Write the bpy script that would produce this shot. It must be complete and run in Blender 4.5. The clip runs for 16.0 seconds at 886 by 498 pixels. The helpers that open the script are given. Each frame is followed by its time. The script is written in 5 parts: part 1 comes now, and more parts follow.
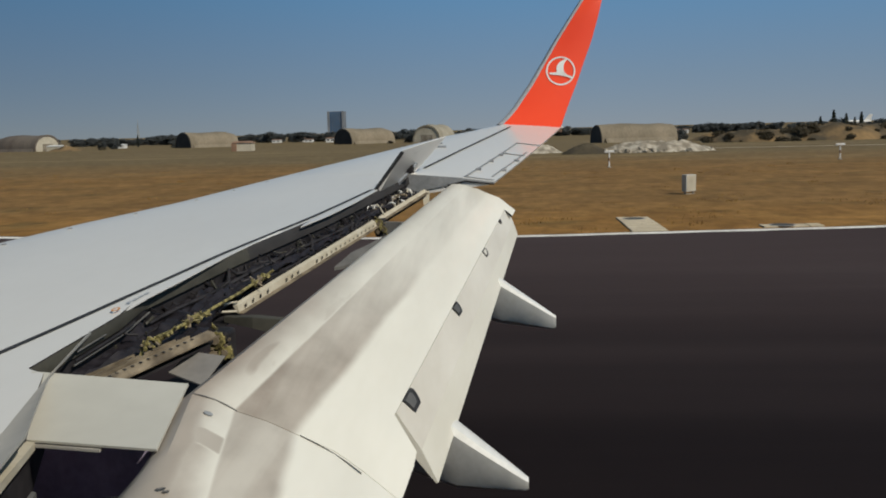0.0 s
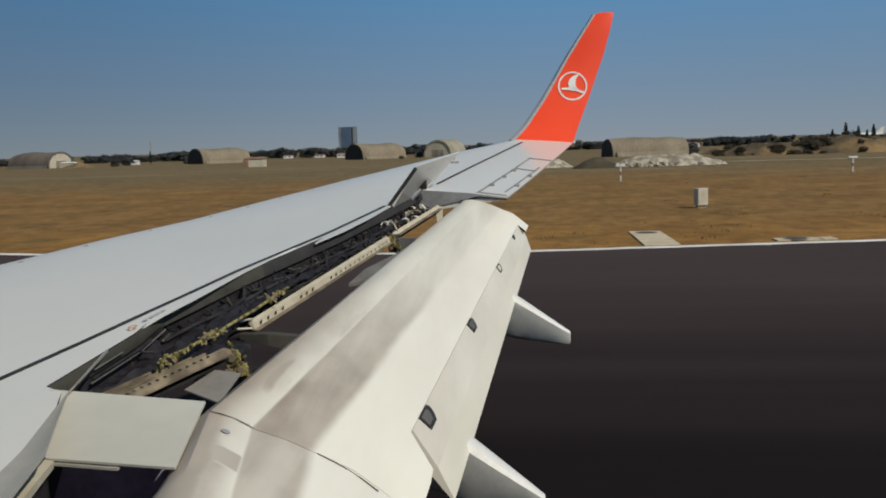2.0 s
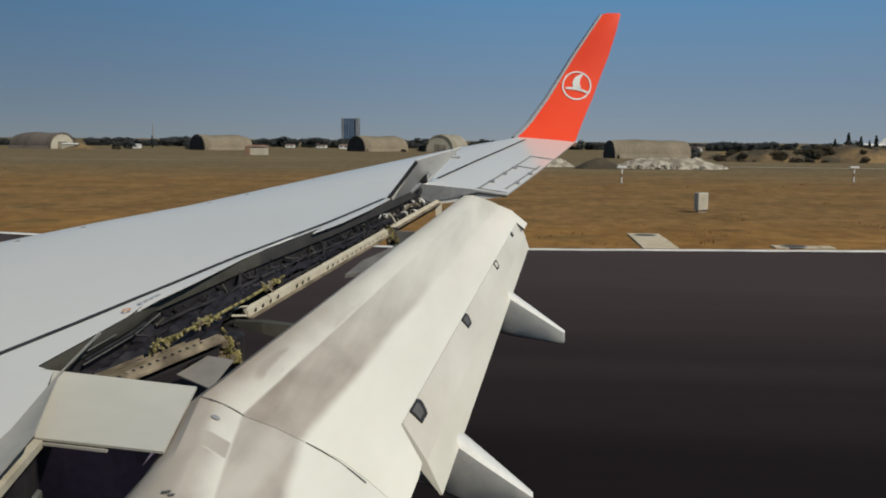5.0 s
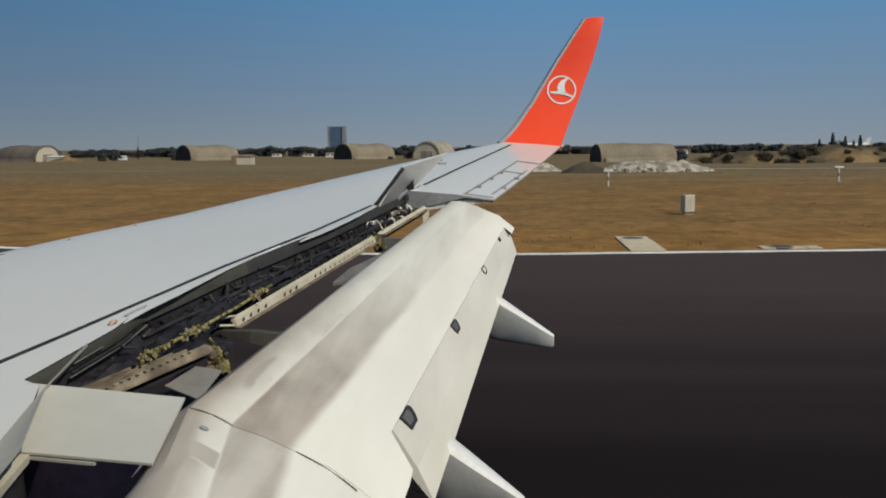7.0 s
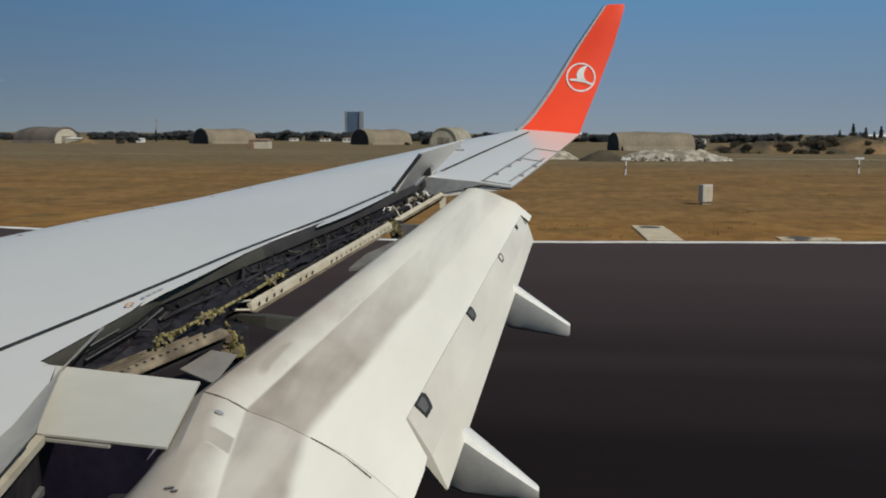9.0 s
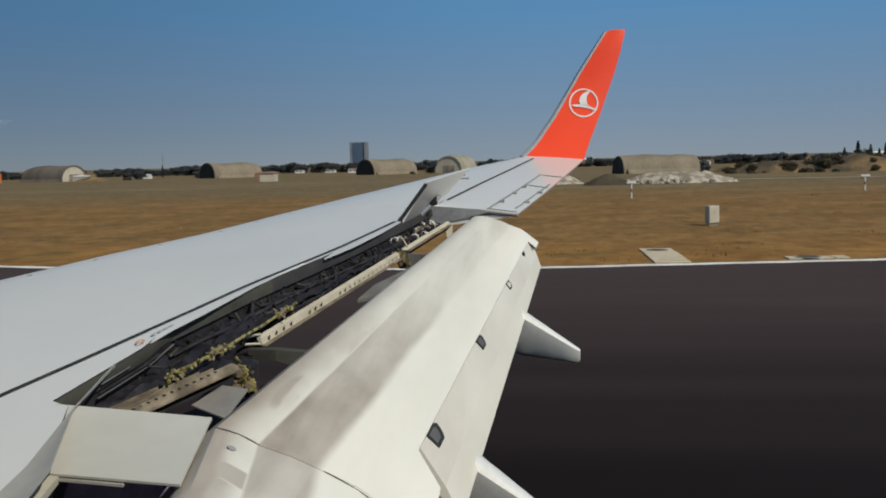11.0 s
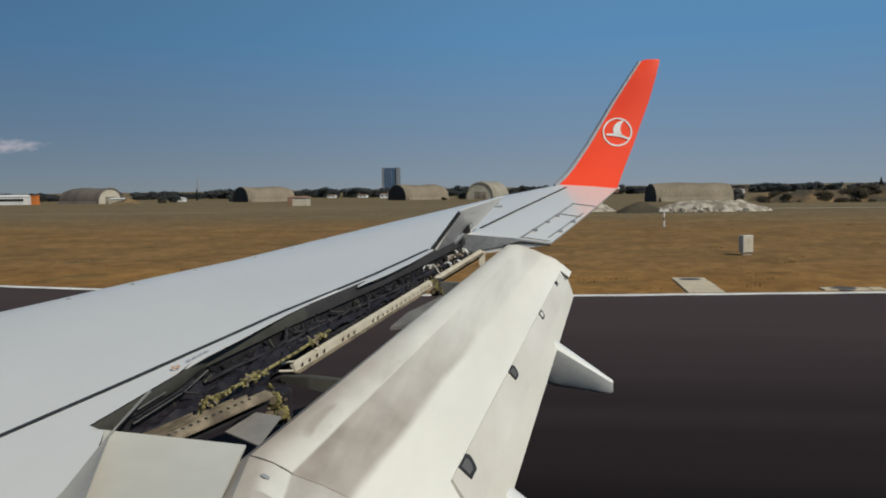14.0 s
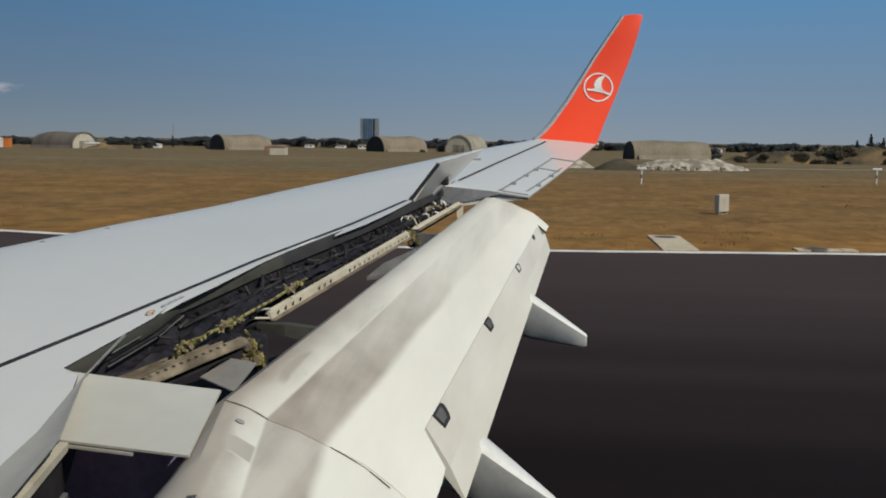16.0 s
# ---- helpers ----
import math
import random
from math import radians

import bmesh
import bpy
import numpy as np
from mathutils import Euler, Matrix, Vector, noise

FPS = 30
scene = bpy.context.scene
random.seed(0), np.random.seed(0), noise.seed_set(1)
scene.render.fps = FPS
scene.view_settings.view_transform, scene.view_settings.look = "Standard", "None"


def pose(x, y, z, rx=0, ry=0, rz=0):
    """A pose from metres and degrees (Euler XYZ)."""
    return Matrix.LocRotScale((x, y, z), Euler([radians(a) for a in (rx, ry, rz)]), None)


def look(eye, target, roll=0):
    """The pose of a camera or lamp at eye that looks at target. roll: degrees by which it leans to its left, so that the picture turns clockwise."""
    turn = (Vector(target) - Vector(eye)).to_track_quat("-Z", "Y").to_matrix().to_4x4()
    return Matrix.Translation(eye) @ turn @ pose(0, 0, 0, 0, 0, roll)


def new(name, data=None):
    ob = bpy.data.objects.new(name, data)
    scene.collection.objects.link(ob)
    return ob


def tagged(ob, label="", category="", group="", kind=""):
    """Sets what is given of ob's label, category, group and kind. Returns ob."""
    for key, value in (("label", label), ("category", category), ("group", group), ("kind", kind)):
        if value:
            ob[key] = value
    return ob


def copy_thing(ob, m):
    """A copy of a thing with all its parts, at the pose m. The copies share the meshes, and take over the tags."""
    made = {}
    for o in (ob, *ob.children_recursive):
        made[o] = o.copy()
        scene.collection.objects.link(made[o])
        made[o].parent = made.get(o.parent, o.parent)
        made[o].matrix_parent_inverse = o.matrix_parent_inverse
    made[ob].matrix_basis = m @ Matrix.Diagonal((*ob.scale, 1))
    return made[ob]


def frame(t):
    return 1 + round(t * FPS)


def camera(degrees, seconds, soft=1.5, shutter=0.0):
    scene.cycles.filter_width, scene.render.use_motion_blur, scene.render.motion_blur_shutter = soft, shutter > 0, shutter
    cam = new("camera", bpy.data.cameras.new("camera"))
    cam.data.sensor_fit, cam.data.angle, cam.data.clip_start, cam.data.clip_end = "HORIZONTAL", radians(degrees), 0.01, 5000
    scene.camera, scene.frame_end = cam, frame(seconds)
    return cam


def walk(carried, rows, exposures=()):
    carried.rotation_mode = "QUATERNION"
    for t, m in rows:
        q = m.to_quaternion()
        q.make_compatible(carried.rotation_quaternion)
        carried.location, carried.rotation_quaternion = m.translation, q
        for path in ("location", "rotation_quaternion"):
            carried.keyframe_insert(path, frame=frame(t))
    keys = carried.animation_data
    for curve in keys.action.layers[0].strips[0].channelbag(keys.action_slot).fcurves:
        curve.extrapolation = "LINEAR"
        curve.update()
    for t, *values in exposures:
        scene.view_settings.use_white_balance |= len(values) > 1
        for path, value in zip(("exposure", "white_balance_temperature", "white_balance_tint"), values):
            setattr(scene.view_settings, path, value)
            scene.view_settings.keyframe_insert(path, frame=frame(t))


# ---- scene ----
cam = camera(49.7, 16.0, soft=1.9)
PATH = [
    (0, (0.029, -0.007, 3.696), (-0.116, 1.972, 3.448), -1.4),
    (0.5, (0.019, -0.019, 3.705), (-0.118, 1.962, 3.463), -0.9),
    (1, (0.013, 0.015, 3.678), (-0.116, 1.987, 3.37), -0.3),
    (1.5, (0.012, -0.001, 3.692), (-0.121, 1.98, 3.45), -2.3),
    (2, (0.006, -0.012, 3.709), (-0.162, 1.969, 3.492), -1.7),
    (2.5, (0.006, 0.008, 3.692), (-0.163, 1.987, 3.454), -0.9),
    (3, (0.003, 0.001, 3.702), (-0.164, 1.98, 3.461), -1.3),
    (3.5, (0.004, -0.001, 3.697), (-0.169, 1.977, 3.463), -0.0),
    (4, (0.008, -0.019, 3.705), (-0.179, 1.961, 3.494), 0.5),
    (4.5, (0.012, -0.013, 3.706), (-0.158, 1.966, 3.477), 0.6),
    (7, (0.021, -0.002, 3.7), (-0.12, 1.982, 3.486), -0.5),
    (7.5, (0.036, 0.004, 3.715), (-0.1, 1.985, 3.479), -2.0),
    (8, (0.019, -0.008, 3.709), (-0.135, 1.97, 3.452), -1.2),
    (8.5, (0.013, 0.008, 3.702), (-0.156, 1.986, 3.453), 0.0),
    (9, (0.008, 0.034, 3.7), (-0.165, 2.012, 3.458), 0.2),
    (11.5, (0.01, 0.001, 3.719), (-0.19, 1.983, 3.543), -1.8),
    (12, (0.009, -0.019, 3.729), (-0.218, 1.96, 3.554), -1.7),
    (12.5, (0.006, -0.004, 3.736), (-0.217, 1.974, 3.544), -2.5),
    (13, (0.005, -0.007, 3.736), (-0.229, 1.972, 3.556), -3.0),
    (13.5, (-0.008, 0.009, 3.733), (-0.252, 1.987, 3.564), -1.5),
    (14, (-0.011, 0.006, 3.738), (-0.263, 1.986, 3.609), -0.8),
    (14.5, (-0.013, -0.005, 3.74), (-0.285, 1.971, 3.599), 0.0),
    (15, (-0.006, -0.014, 3.741), (-0.249, 1.961, 3.54), 0.4),
    (15.5, (-0.014, -0.004, 3.731), (-0.253, 1.972, 3.538), 1.2),
    (16, (-0.02, 0.01, 3.723), (-0.223, 1.987, 3.496), 0.6),
]
TINTS = [(0, 0.0, 6640, 10), (4.5, 0.0, 6640, 10), (7.5, 0.02, 6560, 10), (9, 0.0, 6500, 10), (12, 0.03, 6470, 10), (16, 0.01, 6470, 10)]
walk(cam, [(t, look(eye, target, roll)) for t, eye, target, roll in PATH], TINTS)

# ---- sky, sun and exposure ----
SUN_WAY = Vector((0.575, -0.47, 0.67)).normalized()
world = bpy.data.worlds.new("sky")
scene.world = world
world.use_nodes = True
wn = world.node_tree.nodes
sky = wn.new("ShaderNodeTexSky")
sky.sky_type = "NISHITA"
sky.sun_disc = False
sky.sun_elevation = math.asin(SUN_WAY.z)
sky.sun_rotation = math.atan2(SUN_WAY.x, SUN_WAY.y)
sky.altitude, sky.air_density, sky.dust_density, sky.ozone_density = 3000, 0.75, 0.15, 3.0
wn["Background"].inputs["Strength"].default_value = 0.05
haze = wn.new("ShaderNodeMix")
haze.data_type = "RGBA"
haze.inputs["Factor"].default_value = 0.80
# dusty grey at the horizon, clear blue above it, paler again overhead
height, tones = wn.new("ShaderNodeSeparateXYZ"), wn.new("ShaderNodeValToRGB")
world.node_tree.links.new(wn.new("ShaderNodeTexCoord").outputs["Generated"], height.inputs["Vector"])
world.node_tree.links.new(height.outputs["Z"], tones.inputs["Fac"])
for z, tone in ((0.0, (0.38, 0.46, 0.575)), (0.05, (0.315, 0.465, 0.645)), (0.15, (0.185, 0.49, 0.87)), (0.45, (0.205, 0.38, 0.57)), (1.0, (0.205, 0.34, 0.455))):
    e = tones.color_ramp.elements[0] if z == 0 else tones.color_ramp.elements[-1] if z == 1 else tones.color_ramp.elements.new(z)
    e.color = (*tone, 1)
gain = wn.new("ShaderNodeVectorMath")
gain.operation = "SCALE"
world.node_tree.links.new(tones.outputs["Color"], gain.inputs["Vector"])
# the sky is deeper away from the sun
deep = wn.new("ShaderNodeMapRange")
deep.interpolation_type = "SMOOTHSTEP"
for socket, value in (("From Min", -0.62), ("From Max", 0.10), ("To Min", 6.8), ("To Max", 11.2)):
    deep.inputs[socket].default_value = value
world.node_tree.links.new(height.outputs["X"], deep.inputs["Value"])
world.node_tree.links.new(deep.outputs["Result"], gain.inputs["Scale"])
world.node_tree.links.new(gain.outputs["Vector"], haze.inputs["B"])
world.node_tree.links.new(sky.outputs["Color"], haze.inputs["A"])
world.node_tree.links.new(haze.outputs["Result"], wn["Background"].inputs["Color"])
sun_lamp = bpy.data.lights.new("sun", "SUN")
sun_lamp.energy, sun_lamp.angle, sun_lamp.color = 3.25, radians(0.5), (1.0, 0.935, 0.815)
sun = new("sun", sun_lamp)
sun.matrix_basis = look((0, 0, 60), tuple(Vector((0, 0, 60)) - SUN_WAY))
scene.view_settings.exposure = 0.0


# ---- materials ----
def surface(name, c1, c2, rough=0.5, metal=0.0, coarse=1.0, fine=30.0, stretch=(1, 1, 1), bump=0.0, spread=(0.35, 0.65), rough_var=0.08, coat=0.0, grain_amount=0.35, shine=0.5):
    """A surface that varies between two colours at two scales, in metres."""
    m = bpy.data.materials.new(name)
    m.use_nodes = True
    nt = m.node_tree
    n, ln = nt.nodes, nt.links.new
    p = n["Principled BSDF"]
    co = n.new("ShaderNodeTexCoord")
    mp = n.new("ShaderNodeMapping")
    mp.inputs["Scale"].default_value = stretch
    ln(co.outputs["Object"], mp.inputs["Vector"])
    big, small = n.new("ShaderNodeTexNoise"), n.new("ShaderNodeTexNoise")
    big.inputs["Scale"].default_value, small.inputs["Scale"].default_value = coarse, fine
    big.inputs["Detail"].default_value, small.inputs["Detail"].default_value = 5, 4
    for t in (big, small):
        ln(mp.outputs["Vector"], t.inputs["Vector"])
    ramp = n.new("ShaderNodeMapRange")
    ramp.inputs["From Min"].default_value, ramp.inputs["From Max"].default_value = spread
    ln(big.outputs["Fac"], ramp.inputs["Value"])
    mix = n.new("ShaderNodeMix")
    mix.data_type = "RGBA"
    mix.inputs["A"].default_value, mix.inputs["B"].default_value = (*c1, 1), (*c2, 1)
    ln(ramp.outputs["Result"], mix.inputs["Factor"])
    grain = n.new("ShaderNodeMix")
    grain.data_type, grain.blend_type = "RGBA", "OVERLAY"
    grain.inputs["Factor"].default_value = grain_amount
    ln(mix.outputs["Result"], grain.inputs["A"])
    ln(small.outputs["Fac"], grain.inputs["B"])
    ln(grain.outputs["Result"], p.inputs["Base Color"])
    rr = n.new("ShaderNodeMapRange")
    rr.inputs["To Min"].default_value, rr.inputs["To Max"].default_value = max(0.02, rough - rough_var), min(1, rough + rough_var)
    ln(small.outputs["Fac"], rr.inputs["Value"])
    ln(rr.outputs["Result"], p.inputs["Roughness"])
    p.inputs["Metallic"].default_value = metal
    p.inputs["Specular IOR Level"].default_value = shine
    p.inputs["Coat Weight"].default_value = coat
    p.inputs["Coat Roughness"].default_value = 0.12
    if bump:
        b = n.new("ShaderNodeBump")
        b.inputs["Strength"].default_value = bump
        b.inputs["Distance"].default_value = 0.02
        ln(small.outputs["Fac"], b.inputs["Height"])
        ln(b.outputs["Normal"], p.inputs["Normal"])
    return m


M_WING = surface("wing_paint", (0.667, 0.655, 0.628), (0.710, 0.698, 0.670), 0.42, coarse=0.5, fine=9, stretch=(1, 0.4, 1), rough_var=0.02, coat=0.45, grain_amount=0.06)
M_FLAP = surface("flap_paint", (0.665, 0.640, 0.552), (0.765, 0.742, 0.655), 0.42, coarse=1.2, fine=14, stretch=(2.0, 0.4, 1), grain_amount=0.08)
def flap_top_material():
    """Off-white flap paint with a sooty band that thins out towards the tip, smudges ahead of it and a nose darkened by
    grime and painted shade.
    """
    m = surface("stained_flap_paint", (0.73, 0.71, 0.63), (0.82, 0.80, 0.715), 0.43, coarse=1.2, fine=12, stretch=(2.0, 0.4, 1), grain_amount=0.08)
    n, ln = m.node_tree.nodes, m.node_tree.links.new
    p = n["Principled BSDF"]
    paint = p.inputs["Base Color"].links[0].from_socket
    co, xyz = n.new("ShaderNodeTexCoord"), n.new("ShaderNodeSeparateXYZ")
    ln(co.outputs["Object"], xyz.inputs["Vector"])
    x, y = xyz.outputs["X"], xyz.outputs["Y"]

    def calc(op, a, b=0.0):
        q = n.new("ShaderNodeMath")
        q.operation = op
        for k, v in enumerate((a, b)):
            if isinstance(v, (int, float)):
                q.inputs[k].default_value = v
            else:
                ln(v, q.inputs[k])
        return q.outputs["Value"]

    def step(v, lo, hi):
        q = n.new("ShaderNodeMapRange")
        q.interpolation_type = "SMOOTHSTEP"
        q.inputs["From Min"].default_value, q.inputs["From Max"].default_value = lo, hi
        ln(v, q.inputs["Value"])
        return q.outputs["Result"]

    def cloud(scale, stretch, detail=5):
        mp, t = n.new("ShaderNodeMapping"), n.new("ShaderNodeTexNoise")
        mp.inputs["Scale"].default_value = stretch
        t.inputs["Scale"].default_value, t.inputs["Detail"].default_value = scale, detail
        ln(co.outputs["Object"], mp.inputs["Vector"])
        ln(mp.outputs["Vector"], t.inputs["Vector"])
        return t.outputs["Fac"]

    warp = calc("SUBTRACT", cloud(4.0, (1, 0.5, 1)), 0.5)
    run = calc("MAXIMUM", calc("SUBTRACT", y, 4.3), 0.0)
    back = calc("MAXIMUM", calc("SUBTRACT", 4.3, y), 0.0)
    from_b = calc("SUBTRACT", calc("SUBTRACT", calc("ADD", x, 1.282), calc("MULTIPLY", run, 0.1246)), calc("MULTIPLY", back, 0.155))
    from_c = calc("SUBTRACT", calc("SUBTRACT", calc("ADD", x, 0.998), calc("MULTIPLY", run, 0.1158)), calc("MULTIPLY", back, 0.11))
    from_b = calc("ADD", from_b, calc("MULTIPLY", warp, 0.008))
    from_c = calc("ADD", from_c, calc("MULTIPLY", warp, 0.045))
    from_nose = calc("ADD", calc("SUBTRACT", calc("ADD", x, 1.52), calc("MULTIPLY", run, 0.1308)), calc("MULTIPLY", warp, 0.18))
    thin = calc("SUBTRACT", 1.0, step(y, 4.4, 8.2))
    outboard = step(y, 4.29, 4.31)
    inboard = calc("SUBTRACT", 1.0, outboard)
    mottle = step(cloud(2.6, (1.6, 0.9, 1), 5), 0.30, 0.70)
    streak = step(cloud(2.4, (3.0, 0.22, 1), 4), 0.34, 0.66)
    soot = calc("ADD", calc("MULTIPLY", thin, calc("ADD", calc("MULTIPLY", mottle, 0.13), 0.50)), calc("ADD", calc("MULTIPLY", streak, 0.16), 0.09))
    soot = calc("SUBTRACT", soot, calc("MULTIPLY", inboard, 0.16))
    band = calc("MULTIPLY", calc("MULTIPLY", step(from_b, -0.022, 0.0), calc("SUBTRACT", 1.0, step(from_c, -0.042, 0.018))), soot)
    ahead = calc("SUBTRACT", 1.0, step(from_b, -0.024, -0.004))
    # smudges on the fore panel, thicker up to the joint and faint on the cleaner panel beyond it
    joint = calc("SUBTRACT", 1.0, step(calc("ADD", y, calc("MULTIPLY", warp, 0.15)), 6.58, 6.66))
    worn = calc("ADD", calc("MULTIPLY", joint, 0.26), 0.14)
    smudge = calc("MULTIPLY", calc("MULTIPLY", calc("SUBTRACT", 1.0, step(cloud(2.3, (3.0, 0.9, 1.5), 6), 0.38, 0.66)), calc("MULTIPLY", ahead, outboard)), worn)
    # a comma-shaped smudge: a round head with a tail drawn out along the span, cut back behind
    sx, sy = calc("ADD", calc("SUBTRACT", x, calc("MULTIPLY", y, 0.10)), 1.798), calc("SUBTRACT", y, 4.86)

    def oval(dx, dy, kx, ky):
        return calc("SQRT", calc("ADD", calc("POWER", calc("MULTIPLY", calc("SUBTRACT", sx, dx), kx), 2.0), calc("POWER", calc("MULTIPLY", calc("SUBTRACT", sy, dy), ky), 2.0)))

    blot = calc("SUBTRACT", 1.0, step(calc("ADD", oval(0.0, 0.06, 11.5, 2.3), calc("MULTIPLY", warp, 0.5)), 0.35, 0.95))
    bite = step(calc("ADD", oval(0.085, 0.16, 12.0, 1.9), calc("MULTIPLY", warp, 0.4)), 0.55, 1.05)
    swirl = calc("MULTIPLY", calc("MULTIPLY", blot, bite), calc("MULTIPLY", ahead, 0.72))
    # the inboard flap: a grey stripe across, grime round the pale panel behind it
    xi = calc("SUBTRACT", x, calc("MULTIPLY", back, 0.17))
    cross = calc("ADD", y, calc("MULTIPLY", calc("ADD", x, 1.45), 0.05))
    stripe = calc("MULTIPLY", step(cross, 3.83, 3.855), calc("SUBTRACT", 1.0, step(cross, 3.985, 4.01)))
    inner = calc("MULTIPLY", calc("MULTIPLY", inboard, ahead), calc("MULTIPLY", stripe, 0.60))
    side = calc("MULTIPLY", calc("SUBTRACT", 1.0, step(cross, 3.825, 3.865)), calc("SUBTRACT", 1.0, step(calc("ADD", xi, calc("MULTIPLY", warp, 0.12)), -1.41, -1.27)))
    inner = calc("MAXIMUM", inner, calc("MULTIPLY", side, calc("ADD", calc("MULTIPLY", mottle, 0.20), 0.55)))
    lip = calc("MULTIPLY", calc("MULTIPLY", inboard, calc("SUBTRACT", 1.0, step(calc("ADD", xi, calc("MULTIPLY", warp, 0.12)), -1.455, -1.345))), 0.74)
    inner = calc("MAXIMUM", inner, lip)
    # grime on the nose, deepened to carry the nose's own shading
    nose_grime_shade = calc("MULTIPLY", calc("SUBTRACT", 1.0, step(from_nose, -0.05, 0.30)), calc("ADD", calc("MULTIPLY", thin, 0.66), 0.30))
    total = calc("MINIMUM", calc("MAXIMUM", calc("MAXIMUM", band, calc("MAXIMUM", smudge, swirl)), calc("MAXIMUM", inner, nose_grime_shade)), 0.95)
    dirt = n.new("ShaderNodeMix")
    dirt.data_type = "RGBA"
    dirt.inputs["A"].default_value, dirt.inputs["B"].default_value = (0.292, 0.228, 0.180, 1), (0.222, 0.170, 0.130, 1)
    ln(mottle, dirt.inputs["Factor"])
    mix = n.new("ShaderNodeMix")
    mix.data_type = "RGBA"
    ln(total, mix.inputs["Factor"])
    ln(paint, mix.inputs["A"])
    ln(dirt.outputs["Result"], mix.inputs["B"])
    ln(mix.outputs["Result"], p.inputs["Base Color"])
    return m


M_FLAP_TOP = flap_top_material()
M_AFT = surface("grimy_flap_paint", (0.640, 0.605, 0.530), (0.735, 0.705, 0.628), 0.45, coarse=1.6, fine=12, stretch=(2.0, 0.5, 1), grain_amount=0.1)
M_WHITE = surface("white_paint", (0.74, 0.74, 0.71), (0.80, 0.80, 0.77), 0.4, coarse=3, fine=25)
M_RED = surface("red_gloss_paint", (0.93, 0.066, 0.017), (0.97, 0.082, 0.023), 0.32, coarse=1.2, fine=12, coat=0.4, grain_amount=0.04)
M_METAL = surface("bare_aluminium", (0.45, 0.46, 0.48), (0.55, 0.56, 0.57), 0.35, metal=0.8, coarse=4, fine=40)
M_GREY = surface("grey_primer", (0.20, 0.21, 0.22), (0.30, 0.31, 0.32), 0.6, coarse=3, fine=25)
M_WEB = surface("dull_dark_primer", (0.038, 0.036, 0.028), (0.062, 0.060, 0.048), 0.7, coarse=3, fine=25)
M_PANEL = surface("panel_paint", (0.52, 0.505, 0.445), (0.57, 0.553, 0.49), 0.4, coarse=0.8, fine=9, grain_amount=0.08)
M_DULL = surface("dull_grey_skin", (0.37, 0.352, 0.32), (0.43, 0.412, 0.375), 0.6, coarse=1.5, fine=12, grain_amount=0.1)
# dark metal parts, and surfaces of the cove whose shade is painted in
M_DARK = surface("dark_metal_and_shade", (0.012, 0.011, 0.013), (0.040, 0.037, 0.040), 0.65, coarse=5, fine=40, shine=0.3)
M_PLATE = surface("grey_brown_plate", (0.22, 0.21, 0.20), (0.28, 0.268, 0.25), 0.6, coarse=3, fine=25, grain_amount=0.15)
# near black: the shade deep in the cove is put into this colour
M_COVE_SHADE = surface("cove_shade_black", (0.0085, 0.0070, 0.0095), (0.021, 0.018, 0.023), 0.55, coarse=9, fine=40, shine=0.35)
M_LIP = surface("dark_grey_lip", (0.024, 0.022, 0.022), (0.040, 0.037, 0.036), 0.7, coarse=3, fine=25)
# pale purple that sets the level and tint of the inboard cove's shade
M_CAVE = surface("purple_shade_tint", (0.33, 0.29, 0.40), (0.41, 0.36, 0.48), 0.7, coarse=3, fine=20, shine=0.2)
M_SEAL = surface("black_rubber", (0.015, 0.015, 0.016), (0.03, 0.03, 0.032), 0.7, coarse=8, fine=60)
M_TRACKGREY = surface("dirty_grey_metal", (0.09, 0.088, 0.085), (0.15, 0.147, 0.14), 0.6, coarse=3, fine=25)
M_PRIMER = surface("cream_primer", (0.44, 0.395, 0.30), (0.55, 0.51, 0.41), 0.55, coarse=5, fine=45, grain_amount=0.15)
M_OLDBEAM = surface("brown_worn_primer", (0.105, 0.082, 0.055), (0.275, 0.225, 0.155), 0.6, coarse=9, fine=45, stretch=(1, 0.5, 1), grain_amount=0.25)
M_GREEN = surface("yellow_green_primer", (0.075, 0.062, 0.022), (0.33, 0.285, 0.11), 0.6, coarse=22, fine=60, spread=(0.42, 0.58))
M_BRONZE = surface("orange_marking", (0.55, 0.22, 0.05), (0.62, 0.28, 0.08), 0.5, coarse=20, fine=80)
M_PRINT = surface("grey_print", (0.35, 0.36, 0.38), (0.42, 0.43, 0.45), 0.6, coarse=20, fine=80)
